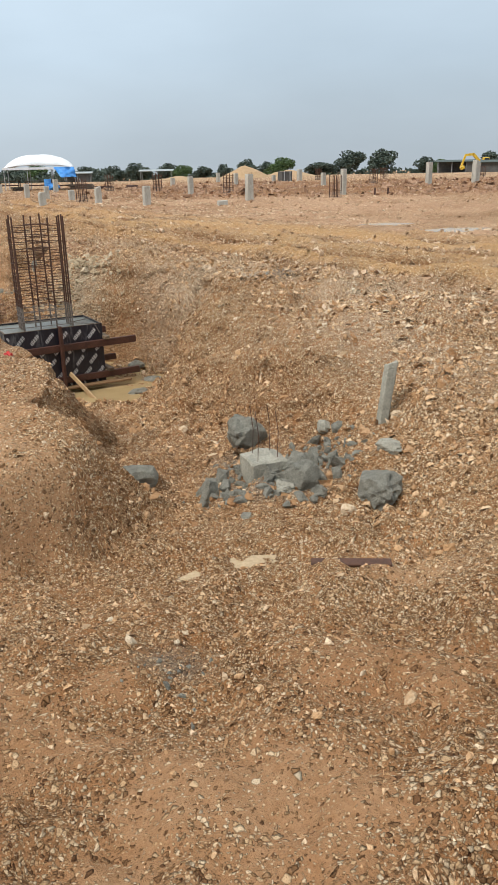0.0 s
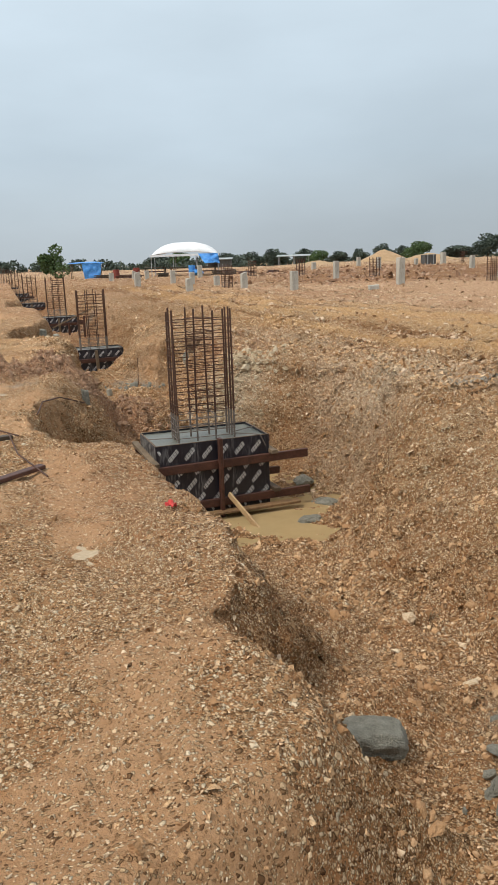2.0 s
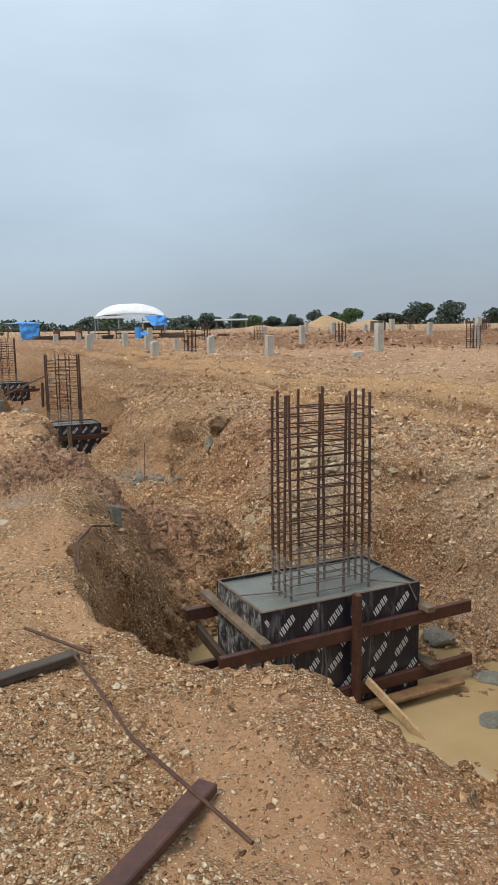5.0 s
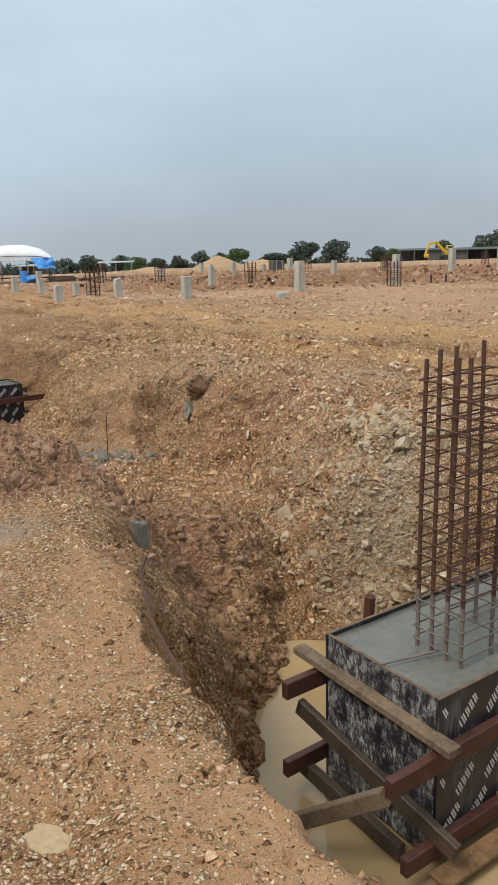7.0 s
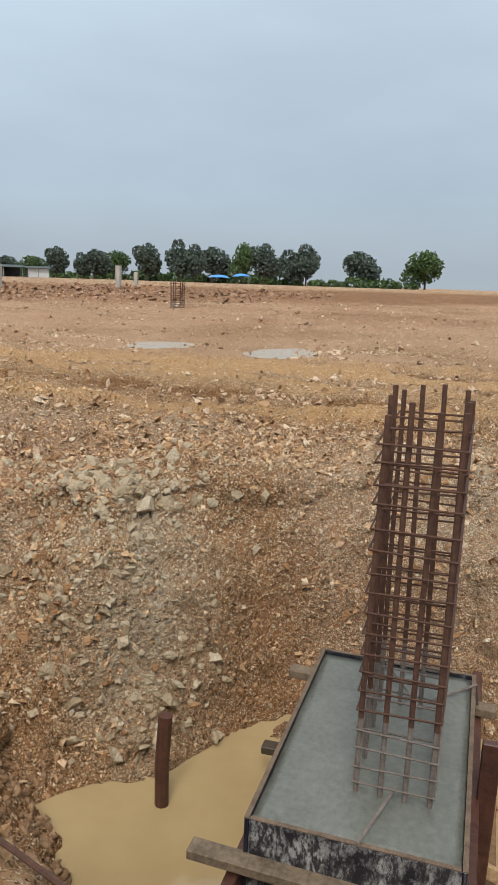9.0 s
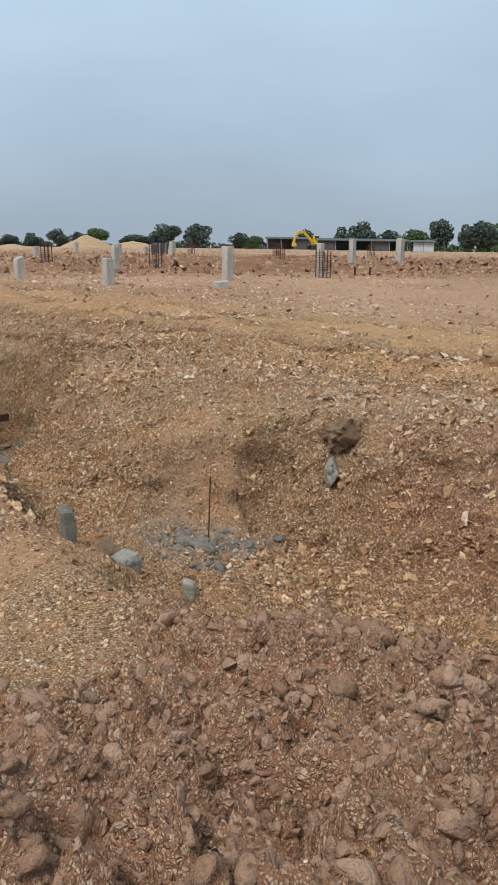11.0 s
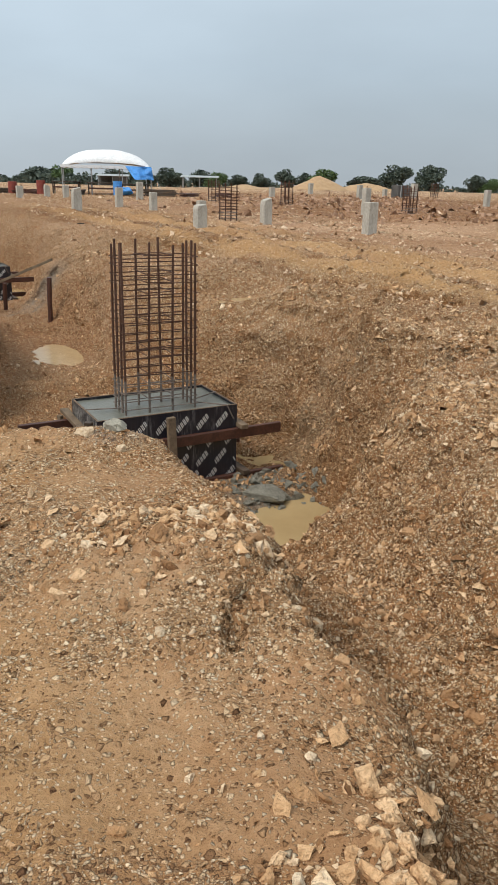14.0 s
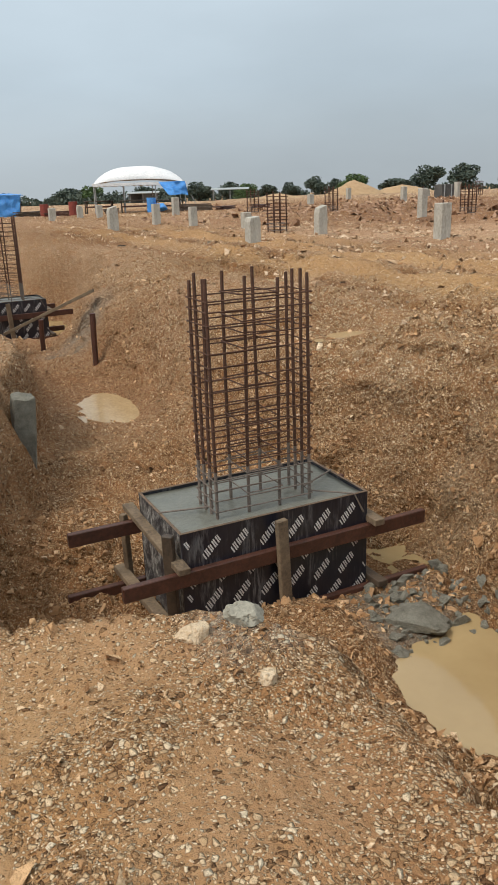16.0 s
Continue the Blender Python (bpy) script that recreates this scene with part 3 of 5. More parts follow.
S_LINES = np.concatenate([-np.flip(steps(11.2, (60, 0.06, 1.12), (500, 4, 1.35)))[:-1], steps(-11.2, (13.6, 0.036, 1.0), (22, 0.07, 1.004), (60, 0.12, 1.03), (1500, 1.2, 1.12))])
W_LINES = np.concatenate([-np.flip(steps(4.0, (60, 0.07, 1.1), (500, 4, 1.35)))[:-1], steps(-4.0, (-2.7, 0.045, 1.0), (2.6, 0.032, 1.0), (10, 0.06, 1.01), (60, 0.14, 1.03), (1500, 1.2, 1.12))])
gs, gw = np.meshgrid(S_LINES, W_LINES, indexing="ij")
g_cover, gz, g_red, g_grey, g_damp_shade, g_clay = ground_height(gs, gw)
# steep faces are rough too: they bulge and crumble sideways
tilt_s, tilt_w = np.gradient(gz, S_LINES, axis=0), np.gradient(gz, W_LINES, axis=1)
steep = np.clip(np.hypot(tilt_s, tilt_w), 0, 4)
push = 0.16 * fbm(gs + 0.6 * gw, gz * 1.3 + 0.4 * gw, 2.2, 4, 81, 0.6) + 0.11 * (0.42 - cells(gs + 0.5 * gw, gz * 1.2 + 0.3 * gs, 6.5, 83)) + 0.05 * (0.42 - cells(gs + 0.5 * gw, gz * 1.2 + 0.3 * gs, 15, 85))
push = 0.8 * push * smooth(0.35, 1.2, steep) * smooth(40, 20, gs) * smooth(-6.9, -6.2, gs) * (1 - smooth(1.5, 1.8, gs) * smooth(4.8, 4.5, gs) * smooth(0.1, -0.5, gw))
norm = np.maximum(np.hypot(tilt_s, tilt_w), 1e-6)
gs_out, gw_out = gs - push * tilt_s / norm, gw - push * tilt_w / norm
gxy = ORIGIN + gs_out[..., None] * ALONG + gw_out[..., None] * ACROSS
rows_, cols_ = gs.shape
idx = np.arange(rows_ * cols_).reshape(rows_, cols_)
quads = np.stack([idx[:-1, :-1], idx[:-1, 1:], idx[1:, 1:], idx[1:, :-1]], -1).reshape(-1, 4)[:, ::-1]
ground_mesh = mesh_from("ground", np.concatenate([gxy, gz[..., None]], -1).reshape(-1, 3), quads, SOIL, True)
soil = ground_mesh.attributes.new("soil", "FLOAT_COLOR", "POINT")
soil.data.foreach_set("color", np.stack([g_red, g_grey, g_damp_shade, g_clay], -1).astype(np.float32).ravel())
cover = ground_mesh.attributes.new("cover", "FLOAT_COLOR", "POINT")
cover.data.foreach_set("color", g_cover.astype(np.float32).ravel())
ground = tagged(new("ground", ground_mesh), "tan laterite building ground with an open footing trench", "ground", kind="structure")


def height_at(s, w):
    i = np.clip(np.searchsorted(S_LINES, s) - 1, 0, rows_ - 2)
    j = np.clip(np.searchsorted(W_LINES, w) - 1, 0, cols_ - 2)
    a, b = (s - S_LINES[i]) / (S_LINES[i + 1] - S_LINES[i]), (w - W_LINES[j]) / (W_LINES[j + 1] - W_LINES[j])
    return gz[i, j] * (1 - a) * (1 - b) + gz[i + 1, j] * a * (1 - b) + gz[i, j + 1] * (1 - a) * b + gz[i + 1, j + 1] * a * b


def point_at(s, w):
    i = np.clip(np.searchsorted(S_LINES, s) - 1, 0, rows_ - 2)
    j = np.clip(np.searchsorted(W_LINES, w) - 1, 0, cols_ - 2)
    a, b = (s - S_LINES[i]) / (S_LINES[i + 1] - S_LINES[i]), (w - W_LINES[j]) / (W_LINES[j + 1] - W_LINES[j])
    full = np.concatenate([gxy, gz[..., None]], -1)
    a, b = a[:, None], b[:, None]
    return full[i, j] * (1 - a) * (1 - b) + full[i + 1, j] * a * (1 - b) + full[i, j + 1] * (1 - a) * b + full[i + 1, j + 1] * a * b


def height_xy(x, y):
    q = np.array((x, y)) - ORIGIN
    return float(height_at(q @ ALONG, q @ ACROSS))


# ---- helpers for things ----
def thing(name, label, category, xyz=(0, 0, 0), yaw=0.0, group="", kind=""):
    ob = new(name)
    ob.matrix_world = pose(*xyz, 0, 0, yaw)
    return tagged(ob, label, category, group, kind)


def part(name, bm, material, parent, label=""):
    me = bm
    if isinstance(bm, bmesh.types.BMesh):
        me = bpy.data.meshes.new(name)
        bm.to_mesh(me)
        bm.free()
        me.materials.append(material)
    ob = new(name, me)
    ob.parent = parent
    if label:
        ob["label"] = label
    return ob


def box_bm(size, centre=(0, 0, 0), turn=(0, 0, 0), bevel=0.004, bm=None, wobble=0.0):
    """A board or block with broken edges, in the given or a new bmesh."""
    b = bmesh.new()
    bmesh.ops.create_cube(b, size=1)
    for v in b.verts:
        v.co = Vector((v.co.x * size[0], v.co.y * size[1], v.co.z * size[2]))
        if wobble:
            v.co += Vector([random.uniform(-wobble, wobble) for _ in range(3)])
    if bevel:
        bmesh.ops.bevel(b, geom=b.edges[:], offset=min(bevel, min(size) * 0.3), segments=1, affect="EDGES")
    b.transform(pose(*centre, *turn))
    if bm is None:
        return b
    me = bpy.data.meshes.new("piece")
    b.to_mesh(me)
    b.free()
    bm.from_mesh(me)
    bpy.data.meshes.remove(me)
    return bm


def board(name, a, b, wide, thick, material, parent, label="", roll=0.0):
    """A plank from a to b."""
    a, b = Vector(a), Vector(b)
    bm = box_bm((thick, (b - a).length, wide), bevel=0.005)
    q = (b - a).to_track_quat("Y", "Z").to_matrix().to_4x4()
    bm.transform(Matrix.Translation((a + b) / 2) @ q @ pose(0, 0, 0, 0, roll, 0))
    return part(name, bm, material, parent, label)


def tube_mesh(name, points, radius, material, sides=6, closed=False):
    pts = [Vector(p) for p in points]
    n = len(pts)
    verts, faces = [], []
    for k, p in enumerate(pts):
        prev = pts[k - 1] if (k or closed) else p
        nxt = pts[(k + 1) % n] if (k < n - 1 or closed) else p
        t = (nxt - prev).normalized()
        side = t.cross(Vector((0.13, 0.21, 1)) if abs(t.z) < 0.9 else Vector((1, 0.1, 0))).normalized()
        up = side.cross(t)
        for j in range(sides):
            a = 2 * math.pi * j / sides
            verts.append(p + radius * (math.cos(a) * side + math.sin(a) * up))
    for k in range(n if closed else n - 1):
        for j in range(sides):
            a, b = k * sides + j, k * sides + (j + 1) % sides
            c, d = ((k + 1) % n) * sides + (j + 1) % sides, ((k + 1) % n) * sides + j
            faces.append((a, b, c, d))
    bm = bmesh.new()
    vs = [bm.verts.new(v) for v in verts]
    for f in faces:
        bm.faces.new([vs[i] for i in f])
    if not closed:
        bm.faces.new(vs[:sides])
        bm.faces.new(vs[-sides:])
    bmesh.ops.recalc_face_normals(bm, faces=bm.faces)
    me = bpy.data.meshes.new(name)
    bm.to_mesh(me)
    bm.free()
    me.materials.append(material)
    return me


def rock_bm(size, seed, rugged=0.25, cuts=2, boxy=0.0):
    """A broken lump: an icosphere, or part way to a block, with a rough surface."""
    rnd = random.Random(seed)
    bm = bmesh.new()
    bmesh.ops.create_icosphere(bm, subdivisions=cuts, radius=1)
    off = Vector((rnd.uniform(0, 50), rnd.uniform(0, 50), rnd.uniform(0, 50)))
    planes = [Vector((rnd.gauss(0, 1), rnd.gauss(0, 1), rnd.gauss(0, 1))).normalized() for _ in range(7)]
    for v in bm.verts:
        d = v.co.normalized()
        r = 1 + rugged * noise.fractal(d * 1.7 + off, 1.0, 2.0, 4)
        for p in planes:
            k = d.dot(p)
            if k > 0.62:
                r = min(r, 0.72 / k)
        if boxy:
            r = r * (1 - boxy) + boxy * min(1.35, 0.86 / max(abs(d.x), abs(d.y), abs(d.z)))
        v.co = Vector((d.x * size[0] * r, d.y * size[1] * r, d.z * size[2] * r))
    return bm


def scatter(name, pts, radii, seed, material, flat=0.7, round_=False):
    """Many separate angular stones in one mesh."""
    rng = np.random.default_rng(seed)
    if round_:
        bm = bmesh.new()
        bmesh.ops.create_icosphere(bm, subdivisions=1 if round_ is True else 2, radius=1)
        bm.verts.ensure_lookup_table()
        base = np.array([v.co[:] for v in bm.verts])
        tri = np.array([[v.index for v in f.verts] for f in bm.faces])
        bm.free()
    else:
        base = np.array([(-0.85, -0.75, -0.55), (0.85, -0.65, -0.5), (0.75, 0.85, -0.55), (-0.8, 0.75, -0.5), (-0.4, 0.1, 0.8), (0.45, -0.05, 0.6)])
        tri = np.array([(0, 1, 5), (0, 5, 4), (1, 2, 5), (2, 3, 4), (2, 4, 5), (3, 0, 4)])
    n, k = len(pts), len(base)
    jag = 1.0 if k < 20 else 0.45
    v = base[None] * rng.uniform(1 - 0.35 * jag, 1 + 0.3 * jag, (n, k, 1)) + rng.normal(0, 0.16 * jag, (n, k, 3))
    if k > 20:
        for _ in range(5):
            p = rng.normal(0, 1, (n, 1, 3))
            p /= np.linalg.norm(p, axis=2, keepdims=True)
            v = v - p * np.maximum((v * p).sum(2, keepdims=True) - rng.uniform(0.35, 0.8, (n, 1, 1)), 0)
    v = v * np.stack([rng.uniform(0.8, 1.4, n), rng.uniform(0.6, 1.1, n), rng.uniform(0.4, 0.8, n) * flat / 0.7], -1)[:, None]
    q = rng.normal(0, 1, (n, 4))
    q[:, 1:3] *= 0.6
    q /= np.linalg.norm(q, axis=1, keepdims=True)
    a, b, c, d = q.T
    rot = np.stack([np.stack([1 - 2 * (c * c + d * d), 2 * (b * c - a * d), 2 * (b * d + a * c)], -1),
                    np.stack([2 * (b * c + a * d), 1 - 2 * (b * b + d * d), 2 * (c * d - a * b)], -1),
                    np.stack([2 * (b * d - a * c), 2 * (c * d + a * b), 1 - 2 * (b * b + c * c)], -1)], 1)
    v = np.einsum("nij,nkj->nki", rot, v) * radii[:, None, None] + pts[:, None]
    f = tri[None] + (np.arange(n) * k)[:, None, None]
    return mesh_from(name, v.reshape(-1, 3), f.reshape(-1, 3), material, round_ == "fine")


# ---- standing water ----
def water(name, s, w, z, long_, wide, label, seed):
    """A flat, rounded sheet of water that the ground's hollow cuts off."""
    rnd = random.Random(seed)
    bm = bmesh.new()
    ring = []
    for k in range(28):
        a = 2 * math.pi * k / 28
        r = 1 + 0.12 * math.sin(2 * a + rnd.random()) + rnd.uniform(-0.12, 0.12)
        x, y = place(s + long_ * r * math.cos(a), w + wide * r * math.sin(a))
        ring.append(bm.verts.new((x, y, z)))
    bm.faces.new(ring)
    bmesh.ops.recalc_face_normals(bm, faces=bm.faces)
    if bm.faces[:][0].normal.z < 0:
        bmesh.ops.reverse_faces(bm, faces=bm.faces[:])
    me = bpy.data.meshes.new(name)
    bm.to_mesh(me)
    bm.free()
    me.materials.append(PUDDLE if name == "puddle" else WATER)
    return tagged(new(name, me), label, "puddle", kind="structure")


water("water", 0.1, 0.1, -1.405, 2.6, 2.4, "muddy yellow water standing round the first footing", 1)
water("water", 11.6, 0.2, -1.445, 2.0, 2.2, "muddy yellow pool before the second footing", 2)
water("water", 24.6, -0.3, -1.34, 2.2, 2.0, "muddy water in a far footing pit", 3)
for k, (ps, pw, pl, pwd, lift) in enumerate([(-4.89, -1.99, 0.26, 0.15, 0.25), (-0.96, -2.79, 0.13, 0.09, 0.3), (1.05, -2.6, 0.24, 0.42, 0.5), (-8.22, -0.98, 0.10, 0.36, 0.3),
                                             (17.1, 0.2, 1.1, 0.6, 0.6), (14.2, 1.95, 0.32, 0.45, 0.45), (17.7, 3.0, 0.5, 0.6, 0.45), (4.2, 11.7, 1.0, 1.8, 0.8), (7.0, 11.6, 1.0, 1.4, 0.75), (9.55, 0.35, 0.16, 0.13, 0.3)]):
    water("puddle", ps, pw, float(np.quantile(height_at(ps + pl * 0.8 * np.cos(np.arange(64)) * np.sqrt(np.linspace(0, 1, 64)), pw + pwd * 0.8 * np.sin(np.arange(64)) * np.sqrt(np.linspace(0, 1, 64))), lift)), pl, pwd, "shallow puddle of pale muddy water on the ground", 10 + k)

# ---- footings: formwork, concrete and rebar cage ----
BOX_W, BOX_D, PLY_T = 1.47, 0.82, 0.018


def print_marks(length, height, seed):
    """Slanting pale print marks on a panel, as short bars, in the panel's own plane (x, z)."""
    rnd = random.Random(seed)
    bm = bmesh.new()
    pitch_u, pitch_v = 0.215, 0.20
    for r in range(-1, int(height / pitch_v) + 2):
        for c in range(-1, int(length / pitch_u) + 2):
            cx, cz = c * pitch_u + (0.11 if r % 2 else 0) + rnd.uniform(-0.006, 0.006), r * pitch_v * 0.98
            for g in range(9):
                gx = (g - 4) * 0.0195 + (0.004 if g % 2 else 0)
                tall = 0.029 if g % 4 else 0.024
                quad = []
                for lx, lz in ((-0.0055, -tall), (0.0055, -tall), (0.0055, tall), (-0.0055, tall)):
                    lx, a = gx + lx + 0.3 * lz, radians(47)
                    quad.append((cx + lx * math.cos(a) - lz * math.sin(a), cz + lx * math.sin(a) + lz * math.cos(a)))
                if all(0.006 < x < length - 0.006 and 0.006 < z < height - 0.006 for x, z in quad):
                    bm.faces.new([bm.verts.new((x, 0, z)) for x, z in quad])
    return bm


def formwork(kind, seed):
    """A plywood footing box with its walers, stakes and braces. Origin: middle of the top edge's plane."""
    ob = thing("footing_formwork", "black film-faced plywood footing box braced with red-brown timbers", "formwork", group="footing formworks")
    w, d, h = BOX_W, BOX_D, 0.92
    panels = {}
    for nm, size, c in (("front_panel", (w, PLY_T, h), (0, -d / 2, -h / 2)), ("back_panel", (w, PLY_T, h), (0, d / 2, -h / 2)),
                        ("side_panel", (PLY_T, d - PLY_T - 0.002, h), (-w / 2 + PLY_T / 2, 0, -h / 2)), ("side_panel", (PLY_T, d - PLY_T - 0.002, h), (w / 2 - PLY_T / 2, 0, -h / 2))):
        panels[nm, c[0]] = part(nm, box_bm(size, c, bevel=0.002), SCUFFED if nm == "side_panel" and c[0] < 0 else PLY, ob)
    bm = print_marks(w, h, seed)
    bm.transform(Matrix.Translation((-w / 2, -d / 2 - PLY_T / 2 - 0.002, -h)))
    tagged(part("print_pattern", bm, MARK, panels["front_panel", 0], "rows of slanting pale grey print marks"), kind="stuff")
    for y, x0, x1, nm in ((-d / 2, -w / 2, w / 2, "rim"), (d / 2, -w / 2, w / 2, "rim")):
        part(nm, box_bm((w, PLY_T + 0.002, 0.004), (0, y, 0.002), bevel=0), PLY_EDGE, ob, "bare brown plywood edge")
    for x in (-w / 2 + PLY_T / 2, w / 2 - PLY_T / 2):
        part("rim", box_bm((PLY_T + 0.002, d - 0.03, 0.004), (x, 0, 0.002), bevel=0), PLY_EDGE, ob, "bare brown plywood edge")
    fy, by = -d / 2 - 0.035, d / 2 + 0.035
    hi, lo = -0.31, -0.80
    left, right = (-0.36, 0.52) if kind == "first" else (-0.42, 0.50)
    board("waler", (-w / 2 + left, fy, hi), (w / 2 + right, fy, hi + 0.02), 0.105, 0.05, RED_WOOD, ob, "red-brown painted timber")
    board("waler", (-w / 2 - 0.25, fy, lo), (w / 2 + 0.55, fy, lo + 0.015), 0.10, 0.05, RED_WOOD, ob, "red-brown painted timber")
    board("waler", (-w / 2 - (0.28 if kind == "first" else 0.55), by, hi + 0.04), (w / 2 + 0.35, by, hi + 0.04), 0.105, 0.05, RED_WOOD, ob, "red-brown painted timber")
    board("waler", (-w / 2 - (0.30 if kind == "first" else 0.60), by - 0.02, lo + 0.05), (w / 2 + 0.5, by + 0.02, lo + 0.05), 0.10, 0.05, RED_WOOD, ob, "red-brown painted timber")
    sl, sr = -w / 2 - 0.03, w / 2 + 0.03
    board("side_waler", (sl, -d / 2 - 0.14, hi + 0.11), (sl, d / 2 + 0.22, hi + 0.14), 0.045, 0.085, OLD_WOOD, ob, "weathered grey-brown timber")
    if kind != "first":
        board("side_waler", (sl - 0.05, -d / 2 - 0.25, lo + 0.12), (sl - 0.12, d / 2 + 0.2, lo + 0.14), 0.05, 0.085, OLD_WOOD, ob, "weathered grey-brown timber")
    board("side_waler", (sr, -d / 2 - 0.13, hi + 0.10), (sr, d / 2 + 0.2, hi + 0.12), 0.05, 0.085, OLD_WOOD, ob, "weathered grey-brown timber")
    board("side_waler", (sr + 0.02, -d / 2 - 0.16, lo + 0.10), (sr + 0.02, d / 2 + 0.35, lo + 0.06), 0.05, 0.085, DARK_WOOD, ob, "wet dark timber")
    stake_x = 0.06 if kind == "first" else 0.02
    st = RED_WOOD if kind == "first" else OLD_WOOD
    board("stake", (stake_x, fy - 0.05, -h - 0.12), (stake_x - (0.0 if kind == "first" else 0.05), fy - 0.055, 0.04 if kind == "first" else -0.02), 0.045, 0.085, st, ob, roll=90)
    board("brace", (stake_x + 0.08, fy - 0.08, lo + 0.12), (stake_x + 0.28, fy - 0.62, -h - 0.10), 0.07, 0.03, NEW_WOOD, ob, "thin tan timber strut")
    board("sill_board", (-w / 2 - 0.1, fy - 0.09, -h + 0.02), (w / 2 + 0.35, fy - 0.11, -h + 0.03), 0.03, 0.12, WET_WOOD if kind == "first" else DARK_WOOD, ob, "wet plank lying in the mud")
    if kind != "first":
        board("stake", (-w / 2 - 0.09, d / 2 + 0.10, -h - 0.1), (-w / 2 - 0.10, d / 2 + 0.12, hi + 0.12), 0.05, 0.05, OLD_WOOD, ob)
    if kind == "first":
        board("brace", (-1.06, -0.40, hi - 0.08), (-1.42, 0.35, -h - 0.04), 0.085, 0.05, OLD_WOOD, ob, "weathered grey-brown timber")
        board("brace", (-0.90, 0.46, hi - 0.10), (-0.76, -0.58, lo + 0.06), 0.10, 0.045, DARK_WOOD, ob, "wet dark timber")
        board("brace", (-0.86, 0.5, lo - 0.03), (-0.84, -0.3, -h + 0.02), 0.10, 0.05, DARK_WOOD, ob, "wet dark timber")
    else:
        board("stake", (-w / 2 - 0.06, -d / 2 + 0.02, -h - 0.1), (-w / 2 - 0.07, -d / 2 + 0.03, 0.0), 0.075, 0.05, DARK_WOOD, ob)
    for sx in (-1, 1):
        end = (sx * w / 2, -0.02 + (0.0 if sx < 0 else 0.1), 0.008)
        part("tie_rod", tube_mesh("tie_rod", [(sx * 0.36, -0.12, 0.012), end], 0.007, RUST_DARK), None, ob, "thin dark steel tie")
    part("tie_rod", tube_mesh("tie_rod", [(0.36, -0.2, 0.012), (w / 2 - 0.12, -d / 2 - 0.012, 0.01), (w / 2 - 0.05, -d / 2 - 0.03, -0.14)], 0.007, RUST_DARK), None, ob, "thin dark steel tie")
    return ob


def footing_concrete():
    """Fresh concrete inside the box, its top a little uneven."""
    ob = thing("footing_concrete", "smooth wet grey fresh concrete filling the footing box", "concrete", group="footing concretes")
    bm = bmesh.new()
    bmesh.ops.create_grid(bm, x_segments=28, y_segments=16, size=0.5)
    for v in bm.verts:
        x, y = v.co.x * (BOX_W - 2 * PLY_T - 0.004), v.co.y * (BOX_D - PLY_T - 0.004)
        ring = math.exp(-((max(0, abs(x + 0.02) - 0.34) ** 2 + max(0, abs(y + 0.1) - 0.14) ** 2) / 0.006))
        v.co = Vector((x, y, 0.006 * noise.fractal(Vector((x * 3, y * 3, 0)), 1, 2, 3) + 0.012 * ring * noise.noise(Vector((x * 16, y * 16, 3)))))
    edge = [e for e in bm.edges if e.is_boundary]
    down = bmesh.ops.extrude_edge_only(bm, edges=edge)
    for v in [g for g in down["geom"] if isinstance(g, bmesh.types.BMVert)]:
        v.co.z = -0.85
    bmesh.ops.recalc_face_normals(bm, faces=bm.faces)
    for f in bm.faces:
        f.smooth = True
    part("fill", bm, WET_CEMENT, ob)
    return ob


CAGE_W, CAGE_D, CAGE_H = 0.73, 0.30, 1.62


def rebar_cage(height=CAGE_H, wide=CAGE_W, deep=CAGE_D, along=4, gap=0.084, label="rusty reinforcing cage of upright bars tied with square hoops", seed=3, thick=0.0120, hoop=0.0052, group="footing rebar cages"):
    rnd = random.Random(seed)
    ob = thing("rebar_cage", label, "rebar cage", group=group)
    spots = [(-wide / 2 + wide * k / (along - 1), sy * deep / 2) for k in range(along) for sy in (-1, 1)]
    if along > 3:
        spots += [(sx * wide / 2, sy * deep / 6) for sx in (-1, 1) for sy in (-1, 1)]
    for x, y in spots:
        j = [rnd.uniform(-0.012, 0.012) for _ in range(4)]
        top = height + rnd.uniform(-0.05, 0.03)
        me = tube_mesh("upright_bar", [(x, y, -0.10), (x, y, 0.34), (x + j[0] * 0.5, y + j[1] * 0.5, height * 0.5), (x + j[0] + j[2], y + j[1] + j[3], top)], thick, RUST, 7)
        me.materials.append(RUST_DARK)
        for poly in me.polygons:
            poly.material_index = 1 if poly.center.z < 0.34 and along > 3 else 0
        part("upright_bar", me, None, ob)
    z = 0.05
    while z < height - 0.08:
        for shift in (0, 0.017) if along > 3 else (0,):
            t = [rnd.uniform(-0.009, 0.009) for _ in range(4)]
            e = thick + hoop
            a, b = wide / 2 + e, deep / 2 + e
            ring = [(-a, -b, z + t[0]), (0, -b - 0.002, z + (t[0] + t[1]) / 2), (a, -b, z + t[1]), (a, b, z + t[2]), (0, b, z + (t[2] + t[3]) / 2), (-a, b, z + t[3])]
            if shift and along > 3:
                ring = [(x * (0.36 if abs(x) > 0.01 else 1), y, q + shift) for x, y, q in ring]
            if shift and not int(z * 40) % 2:
                continue
            part("hoop", tube_mesh("hoop", ring, hoop, RUST_DARK if z < 0.3 else RUST, 5, True), None, ob)
        z += gap + rnd.uniform(-0.008, 0.008)
    return ob


